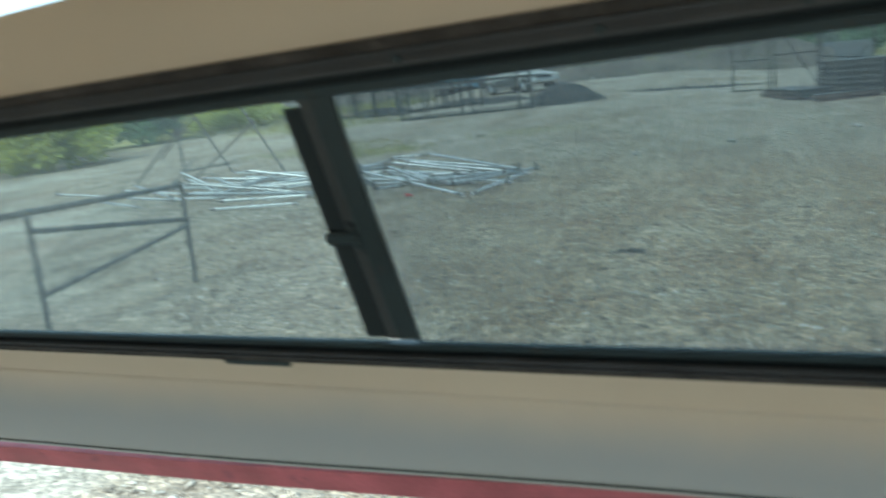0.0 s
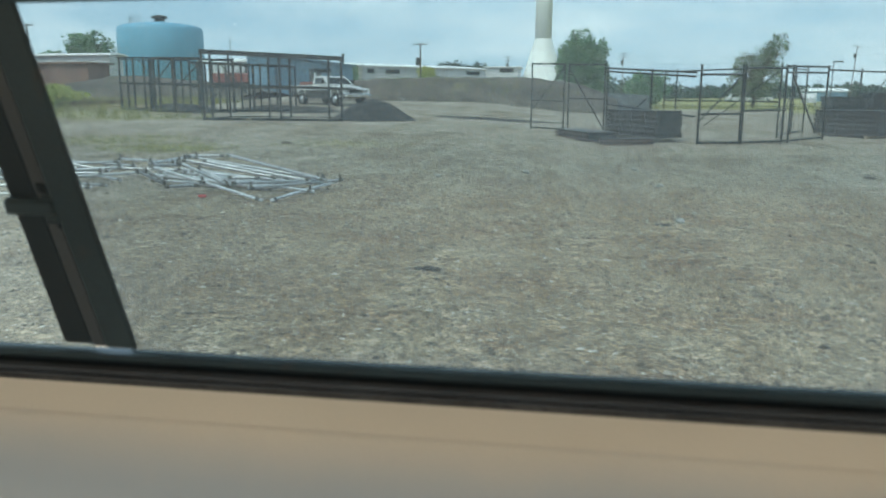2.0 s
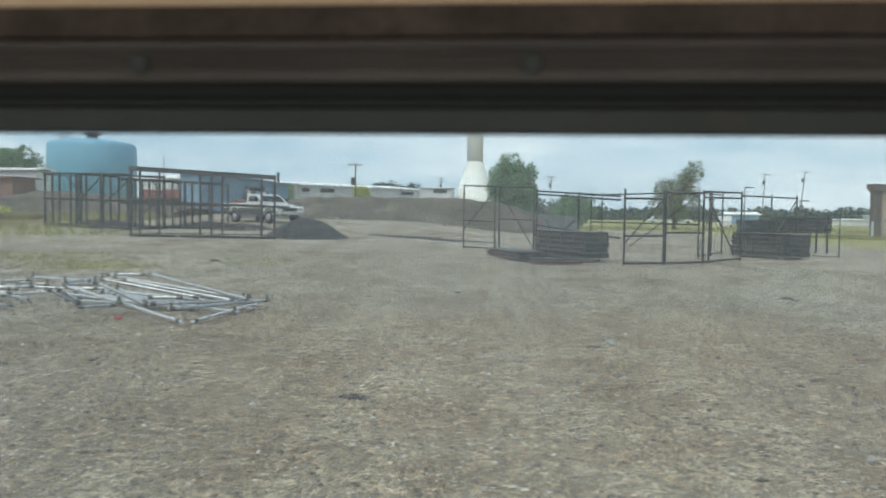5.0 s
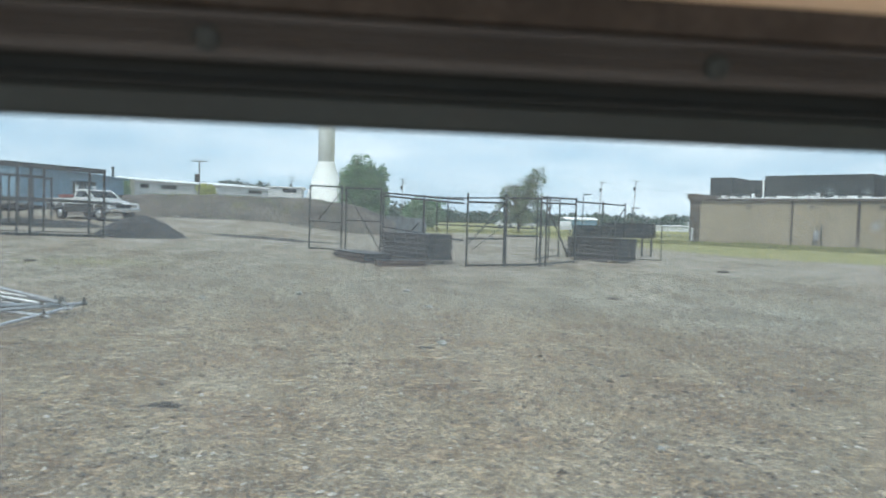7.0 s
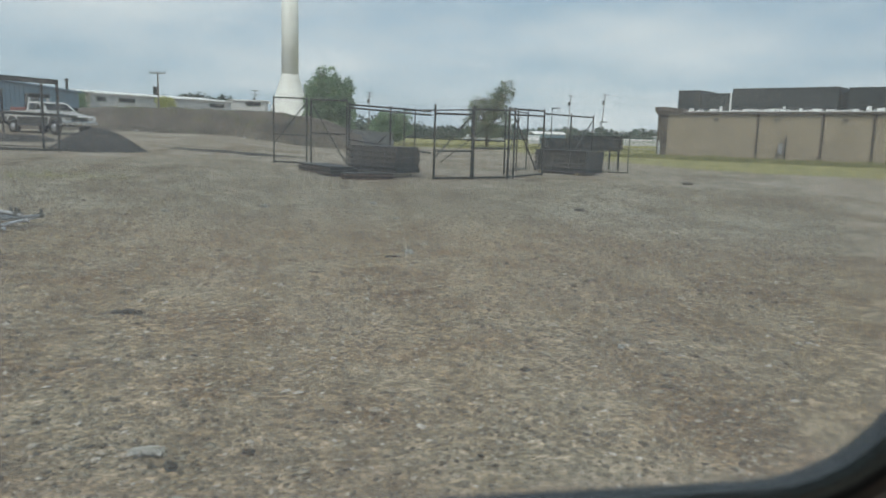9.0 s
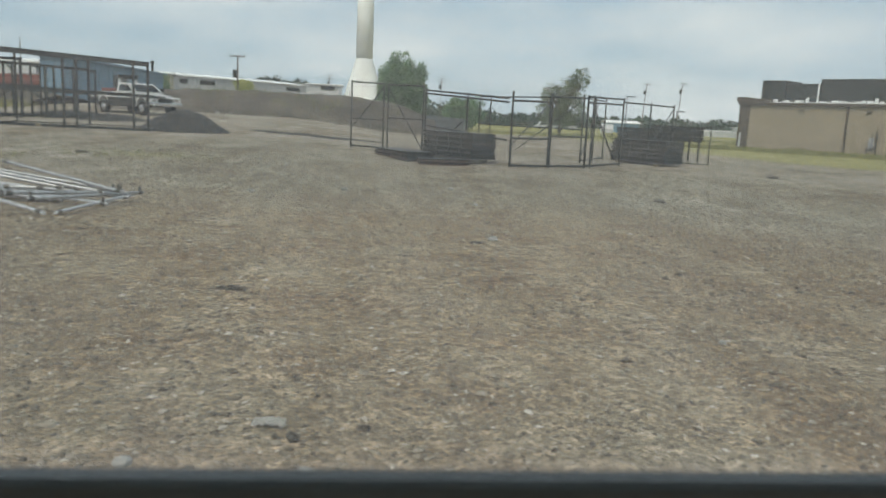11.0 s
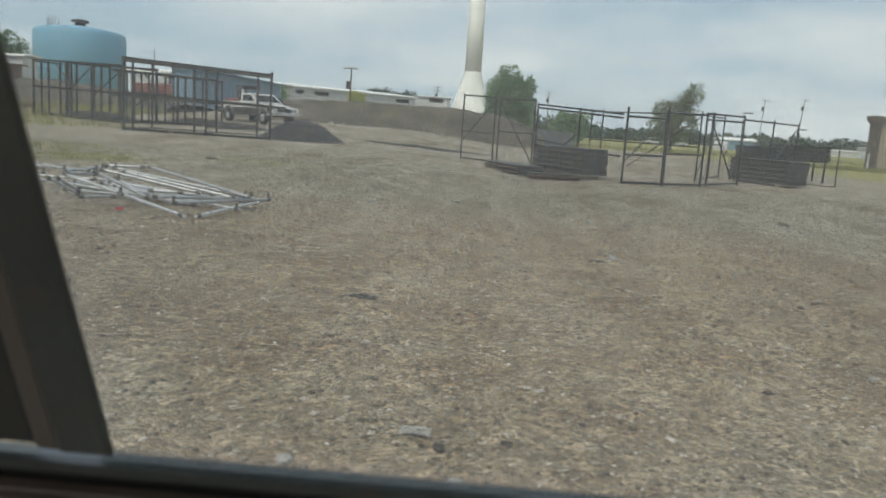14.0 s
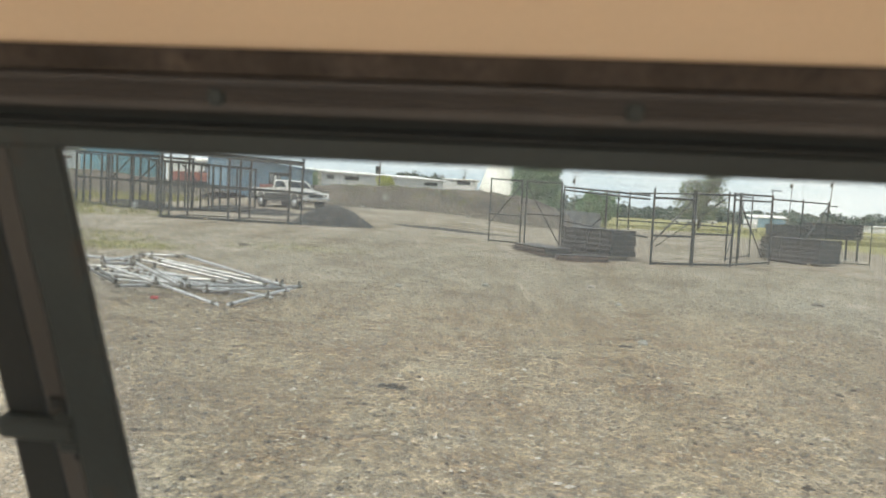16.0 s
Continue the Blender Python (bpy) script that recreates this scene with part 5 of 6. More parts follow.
def build_red_machine():
    """The red and white equipment seen between the racks."""
    m = pose(-27.7, 58, ground_z(-27.7, 58) - 0.02, 0, 0, -4) @ Matrix.Scale(1.25, 4)
    ob = empty("red_trailer", m, "red and white utility trailer parked behind the racks", "trailer")
    bm = bmesh.new()
    box(bm, 0, 2.7, 0, 2.0, 0.85, 1.45, 0.05)
    part("body", bm, M_REDFADE, ob, "red body")
    bm = bmesh.new()
    box(bm, 1.0, 2.3, 0.1, 1.9, 1.47, 1.95, 0.05)
    part("box", bm, M_WHITE, ob, "white box")
    for x in (0.6, 2.1):
        bm = bmesh.new()
        lathe(bm, [(0.2, -0.12), (0.45, -0.12), (0.45, 0.12), (0.2, 0.12)], 20, pose(x, 0.1, 0.45, 90, 0, 0))
        part("wheel", bm, M_TYRE, ob)
    bm = bmesh.new()
    box(bm, 0.0, 2.7, 0.3, 1.7, 0.4, 0.85)
    part("chassis", bm, M_RUBBER, ob)
    return ob


build_red_machine()


def build_tan_building():
    """The long tan building: panels between pilasters, dark fascia, rooftop units behind screens."""
    m = pose(26.75, 54.2, 0, 0, 0, -52)
    L, D, H = 34.0, 22.0, 3.40
    ob = empty("tan_building", m, "long tan panel building with dark trim and rooftop units", "building")
    bm = bmesh.new()
    box(bm, 0.0, L, 0.25, D, -0.8, H - 0.17)
    part("core", bm, M_TANB, ob)
    joints = [0.38, 7.18, 11.4, 14.45, 18.2, 22.0, 25.8, 29.6, L]
    for a, b in zip(joints, joints[1:]):
        bm = bmesh.new()
        box(bm, a + 0.10, b - 0.10, 0.10, 0.248, -0.6, H - 0.17, 0.01)
        part("panel", bm, M_TANB, ob)
    for x in joints:
        w = 0.05 if x == 11.4 else 0.085
        bm = bmesh.new()
        box(bm, x - w, x + w, 0.085, 0.246, -0.6, H - 0.165, 0.005)
        part("pilaster", bm, M_TRIM, ob, "brown joint cover")
    bm = bmesh.new()
    box(bm, -0.34, 0.29, 0.098, 0.40, -0.6, H - 0.165, 0.01)
    part("corner_panel", bm, M_TRIM, ob, "brown corner cladding")
    bm = bmesh.new()
    box(bm, -0.40, L + 0.2, -0.10, 0.30, H - 0.16, H + 0.02, 0.02)
    part("fascia", bm, M_TRIM, ob, "dark brown fascia")
    bm = bmesh.new()
    prism(bm, [(-0.52, H + 0.03), (-0.52, H + 0.36), (0.1, H + 0.40), (1.75, H + 0.22), (1.75, H + 0.03)], -0.12, D + 0.1)
    part("parapet", bm, M_TRIM, ob, "raised dark end of the roof edge")
    bm = bmesh.new()
    box(bm, 0.3, L, 0.35, D - 0.3, H + 0.024, H + 0.10)
    part("roof", bm, M_WROOF, ob, "pale roof membrane")
    for a, b, y, h in ((0.25, 2.0, 2.1, 1.73), (2.01, 4.33, 2.25, 1.48), (4.49, 11.72, 2.0, 1.78), (12.3, 15.4, 2.0, 1.70), (11.72, 12.3, 2.6, 1.45), (15.9, 26.0, 2.4, 1.70)):
        bm = bmesh.new()
        box(bm, a, b, y, y + 3.0, H + 0.30, H + h, 0.02)
        u = part("screen", bm, M_UNIT, ob, "dark rooftop screen")
        bm = bmesh.new()
        n = int((b - a) / 0.6)
        for i in range(n):
            box(bm, a + 0.1 + i * 0.6, a + 0.13 + i * 0.6, y - 0.02, y - 0.003, H + 0.32, H + h - 0.03)
        part("slats", bm, M_UNIT, u)["kind"] = "stuff"
        for xx in (a + 0.1, (a + b) / 2, b - 0.2):
            bm = bmesh.new()
            box(bm, xx, xx + 0.1, y + 0.1, y + 0.2, H + 0.1, H + 0.31)
            part("screen_foot", bm, M_WHITE, ob)
    rnd = random.Random(21)
    x = 0.9
    while x < 20:
        w = rnd.uniform(0.12, 0.6)
        bm = bmesh.new()
        yy = rnd.uniform(0.7, 1.6)
        box(bm, x, x + w, yy, yy + 0.3, H + 0.102, H + 0.102 + rnd.choice((0.08, 0.14, 0.2, 0.34 if w < 0.3 else 0.16)), 0.015)
        part("roof_curb", bm, M_WROOF, ob, "white roof curb")
        x += w + rnd.uniform(0.05, 0.45)
    bm = bmesh.new()
    box(bm, 4.36, 4.46, 1.9, 2.0, H + 0.1, H + 1.5)
    part("roof_post", bm, M_WROOF, ob, "white roof post")
    for x in (4.05, 8.35, 12.65):
        bm = bmesh.new()
        prism(bm, [(x, 2.84), (x, 2.94), (x + 0.26, 2.94), (x + 0.32, 2.88), (x + 0.32, 2.85)], -0.08, 0.097)
        part("wall_lamp", bm, M_UNIT, ob, "dark wall lamp")
    for x, z in ((4.9, 2.2), (3.45, 0.52), (5.15, 0.54), (11.45, 1.32), (11.2, 0.34)):
        bm = bmesh.new()
        box(bm, x, x + 0.15, 0.03, 0.097, z, z + 0.14, 0.015)
        part("outlet_box", bm, M_TRIM, ob)
    bm = bmesh.new()
    box(bm, 8.75, 9.05, -0.15, 0.095, 0.55, 1.25, 0.03)
    part("gas_meter", bm, M_GALV, ob, "grey meter")
    bm = bmesh.new()
    tube(bm, (9.2, -0.02, -0.3), (9.2, -0.02, 1.7), 0.05)
    tube(bm, (8.65, -0.02, -0.3), (8.65, -0.02, 0.6), 0.04)
    tube(bm, (8.9, -0.02, 1.25), (8.9, -0.02, 1.55), 0.03)
    part("meter_pipe", bm, M_UNIT, ob, "grey meter pipes")
    bm = bmesh.new()
    box(bm, -0.12, 0.0, -0.08, 0.055, -0.3, 1.2, 0.02)
    part("downpipe", bm, M_WHITE, ob, "pale downpipe")
    return ob


build_tan_building()


def build_yellow_truck():
    p = Vector((26.85, 30.9))
    ob = empty("box_truck", pose(p.x, p.y, -0.10, 0, 0, -40) @ Matrix.Scale(0.84, 4), "yellow box truck with a purple panel parked on the grass edge", "truck")
    bm = bmesh.new()
    box(bm, 0, 5.5, 0, 2.3, 0.62, 2.75, 0.03)
    part("cargo_box", bm, M_YELLOW, ob, "yellow cargo box")
    bm = bmesh.new()
    box(bm, 0.22, 2.6, -0.012, -0.003, 1.80, 2.25)
    part("side_panel", bm, M_PURPLE, ob, "purple panel")
    for z in (0.68, 1.32, 2.62):
        bm = bmesh.new()
        box(bm, 0.1, 5.3, -0.012, -0.003, z, z + 0.09)
        part("stripe", bm, M_WHITE, ob, "white stripe")
    bm = bmesh.new()
    box(bm, 5.6, 7.2, 0.15, 2.15, 0.55, 2.0, 0.12)
    part("cab", bm, M_YELLOW, ob)
    for x in (1.0, 6.2):
        for y in (0.15, 2.15):
            bm = bmesh.new()
            lathe(bm, [(0.2, -0.12), (0.42, -0.12), (0.42, 0.12), (0.2, 0.12)], 22, pose(x, y, 0.42, 90, 0, 0))
            part("wheel", bm, M_TYRE, ob)
    bm = bmesh.new()
    box(bm, 0, 5.6, 0.4, 1.9, 0.4, 0.54)
    part("chassis", bm, M_RUBBER, ob)
    return ob


build_yellow_truck()


# ---- poles and wires ----
def pole(x, y, h, z0=None, arms=1, lean=0.0, r=0.12):
    z = ground_z(x, y) if z0 is None else z0
    ob = empty("utility_pole", pose(x, y, z, 0, lean, 0), "grey wooden utility pole with crossarms", "utility pole", "utility poles")
    bm = bmesh.new()
    tube(bm, (0, 0, -0.5), (0, 0, h), r, r * 0.7)
    part("shaft", bm, M_WOODPOLE, ob)
    for i in range(arms):
        zz = h - 0.25 - i * 0.9
        bm = bmesh.new()
        box(bm, -0.9, 0.9, -r - 0.08, -r + 0.02, zz, zz + 0.10)
        part("crossarm", bm, M_WOODPOLE, ob)
        for xx in (-0.8, -0.35, 0.35, 0.8):
            bm = bmesh.new()
            lathe(bm, [(0.05, zz + 0.13), (0.07, zz + 0.2), (0.04, zz + 0.27)], 8, Matrix.Translation((xx, -r - 0.04, 0)))
            part("insulator", bm, M_UNIT, ob)
    if arms == 0:
        return ob
    bm = bmesh.new()
    lathe(bm, [(0.22, h - 2.6), (0.24, h - 2.5), (0.24, h - 1.75), (0.2, h - 1.68)], 12, Matrix.Translation((-0.32, 0, 0)))
    part("transformer", bm, M_UNIT, ob, "grey transformer")
    return ob


pole(-16.55, 90.0, 6.4, 1.0)
pole(-12.4, 180.0, 9.6, 0.8, 2)
pole(13.9, 180.0, 10.6, 0.3, 2)
pole(63.2, 180.0, 12.0, 0.0, 1, 3)
pole(71.9, 180.0, 12.6, 0.0, 1, 4)
pole(-31.4, 70.0, 5.6, 1.0, 0, 0.0, 0.06)
pole(-56.6, 75.0, 7.6, 1.2, 1)


def lamp_post(x, y, h):
    ob = empty("street_lamp", pose(x, y, 0), "dark street lamp on a thin pole by the road", "street lamp", "street lamps")
    bm = bmesh.new()
    tube(bm, (0, 0, -0.3), (0, 0, h), 0.09, 0.06)
    part("pole", bm, M_UNIT, ob)
    bm = bmesh.new()
    box(bm, -0.1, 1.3, -0.12, 0.12, h - 0.02, h + 0.14, 0.03)
    part("head", bm, M_UNIT, ob)
    return ob


lamp_post(37.9, 115, 4.9 + 1.0)
lamp_post(46.0, 115, 4.0)
lamp_post(81.0, 150, 3.4)


def wire(a, b, sag, r=0.02):
    bm = bmesh.new()
    pts = []
    a, b = Vector(a), Vector(b)
    for i in range(9):
        k = i / 12
        p = a.lerp(b, k)
        p.z -= sag * 4 * k * (1 - k)
        pts.append(p)
    for p, q in zip(pts, pts[1:]):
        tube(bm, p, q, r, segs=4)
    return tagged(part("power_line", bm, M_RUBBER), "thin black overhead power line", "wire", "power lines")


for dz in (0.0, -1.6):
    wire((72.6, 180, 12.3 + dz), (160, 190, 11.5 + dz), 1.2)
    wire((13.9, 180, 10.3 + dz), (63.2, 180, 11.6 + dz), 1.0)
    wire((63.2, 180, 11.6 + dz), (72.0, 180, 12.2 + dz), 0.2)


# ---- trees ----
def full_crown(h, spread, lift, count, size, rnd, gap=-0.16):
    """Leaves through a lumpy crown, denser near its surface, with gaps between the boughs."""
    off = Vector((rnd.uniform(0, 90), rnd.uniform(0, 90), rnd.uniform(0, 90)))
    zc, rz = h * (lift + 1) / 2, h * (1 - lift) / 2
    vs, fs = [], []
    tries = 0
    while len(fs) < count and tries < count * 12:
        tries += 1
        d = Vector((rnd.gauss(0, 1), rnd.gauss(0, 1), rnd.gauss(0, 1))).normalized()
        lump = 1 + 0.34 * noise.noise(d * 1.6 + off) + 0.22 * noise.noise(d * 4.0 + off) + 0.12 * noise.noise(d * 9.0 + off)
        k = rnd.random() ** 0.38 * lump * 0.86 / (abs(d.x) ** 3 + abs(d.y) ** 3 + abs(d.z) ** 3) ** (1 / 3)
        wide = 1.0 if d.z < 0 else 1.0 - 0.12 * d.z
        p = Vector((d.x * spread * k * wide, d.y * spread * k * wide, zc + d.z * rz * k))
        if noise.noise(p * (2.6 / spread) + off) + 0.5 * noise.noise(p * (6.5 / spread) + off) < gap:
            continue
        u = Vector((rnd.gauss(0, 1), rnd.gauss(0, 1), rnd.gauss(0, 0.6))).normalized()
        w = u.cross(Vector((rnd.gauss(0, 1), rnd.gauss(0, 1), rnd.gauss(0, 1)))).normalized()
        s = size * rnd.uniform(0.5, 1.3)
        i = len(vs)
        vs += [tuple(p - u * s), tuple(p + w * s * 0.55), tuple(p + u * s), tuple(p - w * s * 0.55)]
        fs.append((i, i + 1, i + 2, i + 3))
    me = bpy.data.meshes.new("crown")
    me.from_pydata(vs, [], fs)
    return me


def tree(name, x, y, h, spread, trunk, seed, label, leaf=M_LEAF, density=120, size=0.16, leaves=9000, base=None, limbs=7, lift=0.35, gap=-0.16, tops=()):
    rnd = random.Random(seed)
    z = ground_z(x, y) if base is None else base
    ob = empty(name, Matrix.Translation((x, y, z)), label, "tree")
    bm = bmesh.new()
    tube(bm, (0, 0, -0.3), (0, 0, h * 0.42), trunk, trunk * 0.7)
    tips = []
    for i in range(limbs):
        th = 2 * math.pi * i / limbs + rnd.uniform(-0.4, 0.4)
        s = Vector((0, 0, h * rnd.uniform(0.18, 0.42)))
        e = Vector((math.cos(th) * spread * rnd.uniform(0.45, 0.8), math.sin(th) * spread * rnd.uniform(0.45, 0.8), h * rnd.uniform(0.55, 0.92)))
        mid = (s + e) / 2 + Vector((0, 0, h * 0.05))
        tube(bm, s, mid, trunk * 0.5, trunk * 0.32, 6)
        tube(bm, mid, e, trunk * 0.32, trunk * 0.1, 6)
        tips += [mid, e]
        for _ in range(3):
            t2 = e + Vector((rnd.uniform(-1, 1), rnd.uniform(-1, 1), rnd.uniform(0.1, 1))) * spread * 0.25
            tube(bm, mid.lerp(e, rnd.uniform(0.3, 0.9)), t2, trunk * 0.14, trunk * 0.04, 5)
            tips.append(t2)
    part("trunk", bm, M_BARK, ob, "brown trunk and limbs")
    me = full_crown(h, spread, lift, leaves, size, rnd, gap)
    part("crown", me, leaf, ob, "leafy crown")
    for dx, z0, z1, wide, count in tops:        # boughs that stand out of the crown
        me = full_crown(z1, wide, z0 / z1, count, size, rnd, gap - 0.1)
        bough = part("bough", me, leaf, ob, "leafy bough above the crown")
        bough.location = (dx, 0, 0)
        bm = bmesh.new()
        tube(bm, (0, 0, z0 * 0.45), (dx * 0.5, 0, z0 * 0.8), trunk * 0.4, trunk * 0.3, 6)
        tube(bm, (dx * 0.5, 0, z0 * 0.8), (dx, 0, z1 * 0.92), trunk * 0.3, trunk * 0.1, 6)
        part("limb", bm, M_BARK, ob)
    return ob


tree("tree", 2.45, 90, 8.1, 3.3, 0.28, 11, "dense green broadleaf tree behind the yard", size=0.17, leaves=22000, lift=0.03, gap=-0.3)
tree("bush", 10.4, 95, 4.3, 2.9, 0.16, 12, "round green bush beside the field", size=0.16, leaves=9000, lift=0.0)
tree("tree", 20.4, 85, 6.2, 2.75, 0.22, 13, "sparse grey-green tree with thin bare twigs and a tall bough", leaf=M_LEAF2, size=0.105, leaves=9000, limbs=30, lift=0.10, gap=-0.03, tops=((2.0, 4.8, 7.8, 1.35, 1150), (1.2, 5.2, 7.0, 0.7, 350)))
tree("tree", -59.5, 90, 8.2, 3.3, 0.25, 14, "dark green tree behind the low buildings", size=0.19, leaves=12000, lift=0.1)
tree("tree", -68.0, 95, 6.2, 3.0, 0.25, 24, "dark green tree behind the low buildings", size=0.19, leaves=8000, lift=0.1)
tree("tree", -28.3, 31.0, 5.3, 2.8, 0.22, 15, "tree with pale dry leaves over green shrubs", leaf=M_LEAFT, size=0.11, leaves=17000, lift=0.35, gap=-0.25)
for k, (x, y, h) in enumerate(((-27.4, 36.5, 1.3), (-30.6, 37.5, 1.5), (-34.0, 39.5, 1.7), (-37.5, 41.0, 1.8), (-41.5, 43.0, 1.8))):
    tree("bush", x, y, h, 2.5, 0.06, 80 + k, "yellow-green shrub growing in the long grass", size=0.12, leaves=5000, lift=-0.1, leaf=M_LEAFY)
for k, (x, y, h) in enumerate(((-24.0, 19.5, 2.6), (-28.5, 21.5, 3.4), (-31.5, 25.0, 4.0), (-30.0, 17.5, 3.0))):
    tree("bush", x, y, h, 2.8, 0.1, 90 + k, "green shrub along the far edge of the yard", size=0.11, leaves=7000, lift=-0.05, leaf=M_LEAF if k % 2 else M_LEAFY)
tree("bush", -29.3, 29.5, 3.5, 2.4, 0.14, 17, "dark green shrub below the pale tree", size=0.12, leaves=9000, lift=0.02)
tree("bush", -18.5, 105, 4.2, 1.6, 0.1, 18, "yellow-green shrub before the white shed", size=0.13, leaves=3000, base=1.15, lift=0.3, leaf=M_LEAFY)
tree("bush", -27.5, 97, 4.2, 1.6, 0.1, 19, "green shrub before the white shed", size=0.14, leaves=3000, base=1.15, lift=0.3)


def far_woods():
    """The low wooded skyline, far off."""
    rnd = random.Random(3)
    cs = []
    x = -420
    while x < 700:
        y = 420 + rnd.uniform(-40, 60) - max(0, x) * 0.12
        h = rnd.uniform(5.5, 8) * (1.1 if x < 40 else 0.85)
        for k in range(2):
            cs.append((Vector((x + rnd.uniform(-5, 5), y + rnd.uniform(-8, 8), h * (0.35 + 0.35 * k))), h * 0.55))
        x += rnd.uniform(2, 4)
    vs, fs = [], []
    for c, r in cs:
        for _ in range(90):
            d = Vector((rnd.gauss(0, 1), rnd.gauss(0, 1), rnd.gauss(0, 0.8))).normalized()
            p = c + Vector((d.x * 1.5, d.y, d.z)) * r * rnd.random() ** 0.4
            u = Vector((rnd.gauss(0, 1), rnd.gauss(0, 0.5), rnd.gauss(0, 1))).normalized()
            w = u.cross(Vector((rnd.gauss(0, 1), rnd.gauss(0, 1), rnd.gauss(0, 1)))).normalized()
            s = rnd.uniform(0.7, 1.5)
            i = len(vs)
            vs += [tuple(p - u * s), tuple(p + w * s * 0.7), tuple(p + u * s), tuple(p - w * s * 0.7)]
            fs.append((i, i + 1, i + 2, i + 3))
    me = bpy.data.meshes.new("far_woods")
    me.from_pydata(vs, [], fs)
    return tagged(part("far_woods", me, M_LEAFD), "low dark green wooded skyline far off", "woods", kind="stuff")


far_woods()


# far vehicles and sheds along the road
def far_car(x, y, ang, material, L=4.6, H=1.5, label="white van parked along the far road"):
    ob = empty("parked_car", pose(x, y, 0.0, 0, 0, ang), label, "car", "far vehicles")
    bm = bmesh.new()
    prism(bm, [(0, 0.35), (0, 0.95), (0.6, 1.0), (1.1, H), (L * 0.72, H), (L * 0.86, 0.98), (L, 0.9), (L, 0.35)], 0, 1.75)
    part("body", bm, material, ob)
    bm = bmesh.new()
    prism(bm, [(0.85, 1.02), (1.2, H - 0.1), (L * 0.70, H - 0.1), (L * 0.8, 1.02)], -0.012, -0.003)
    part("side_window", bm, M_DARKWIN, ob)
    for wx in (0.85, L - 0.95):
        bm = bmesh.new()
        lathe(bm, [(0.15, -0.1), (0.33, -0.1), (0.33, 0.1), (0.15, 0.1)], 16, pose(wx, 0.08, 0.33, 90, 0, 0))
        part("wheel", bm, M_TYRE, ob)
    return ob


far_car(52.0, 105, 5, M_TRUCKW, label="pale car parked behind the building")
far_car(32.6, 104, 72, M_TRUCKW, 4.2, 1.6, "small white van on the road beyond the field")
far_car(35.2, 170, 3, M_TRUCKW, 4.4, 1.7, "pale car on the road beyond the field")
far_car(40.4, 171, 3, M_TRUCKW, 4.6, 1.7, "pale car on the road beyond the field")
shed("far_shed", pose(55.0, 180, 0.0, 0, 0, 0), 7.8, 6, 2.2, 0.75, M_BLUEB, M_WROOF, "low grey shed with a white roof beyond the field", seams=False)
shed("far_shed", pose(78.5, 181, -0.4, 0, 0, 0), 9, 8, 1.7, 0.3, M_WHITE, M_WROOF, "low white shed far beyond the field", seams=False)
for k in range(5):
    tree("tree", -27 + k * 2.7 + (k % 2), 150 + 3 * (k % 3), 6.2 + (k * 37 % 11) * 0.1, 2.4, 0.3, 60 + k, "far green tree behind the long shed", leaf=M_LEAFD, size=0.32, leaves=3000, base=1.2, lift=0.05)
shed("far_shed", pose(92.0, 180, 0, 0, 0, 0), 26, 12, 2.4, 0.3, M_WHITE, M_WROOF, "far white shed beyond the field", seams=False)

# a road across the field, with a pale edge
bm = bmesh.new()
box(bm, -20, 400, 98, 103, -0.3, 0.012)
tagged(part("road", bm, M_GRAVELPILE), "pale grey road across the grass field", "road", kind="structure")


# ---- litter and single stones ----
def crumpled(x, y, size):
    bm = bmesh.new()
    n = 9
    rnd = random.Random(4)
    g = [[bm.verts.new(((i / (n - 1) - 0.5) * size * 1.5 + rnd.uniform(-1, 1) * size * 0.05, (j / (n - 1) - 0.5) * size * 0.75 + rnd.uniform(-1, 1) * size * 0.06,
                        0.012 + 0.05 * abs(noise.noise(Vector((i * 0.6, j * 0.6, 2)))) + rnd.uniform(0, 0.012))) for i in range(n)] for j in range(n)]
    for j in range(n - 1):
        for i in range(n - 1):
            bm.faces.new((g[j][i], g[j][i + 1], g[j + 1][i + 1], g[j + 1][i]))
    bmesh.ops.solidify(bm, geom=bm.faces[:], thickness=0.0015)
    ob = part("paper_scrap", bm, M_PAPER)
    ob.matrix_world = pose(x, y, ground_top(x, y) - 0.004, 0, 0, -8)
    return tagged(ob, "crumpled white paper scrap lying on the gravel", "litter")


crumpled(-0.12, 3.11, 0.078)


def plank(x, y, ang, L, rise, material, label, h=0.09, w=0.16):
    bm = bmesh.new()
    box(bm, 0, L, -w / 2, w / 2, 0, h, 0.008)
    ob = part("plank", bm, material)
    ob.matrix_world = pose(x, y, ground_z(x, y) + 0.01, 0, -rise, ang)
    return tagged(ob, label, "plank", "old planks")


plank(-25.8, 36.2, 10, 3.4, 3, M_BARK, "dark weathered log lying in the weeds", 0.22, 0.24)
plank(-24.3, 36.0, -4, 2.4, 0, M_WOOD, "pale weathered plank lying in the weeds")
plank(-26.4, 35.6, 35, 1.2, 28, M_WOOD, "pale weathered plank leaning in the weeds")
plank(-11.5, 25.9, -28, 1.0, 1, M_WOOD, "pale board lying in the rack", 0.05, 0.1)
plank(-10.7, 26.2, -28, 1.1, 1, M_WOOD, "pale board lying in the rack", 0.05, 0.1)
plank(-21.9, 35.4, 6, 3.0, 1, M_WOOD, "pale weathered plank lying in the weeds")


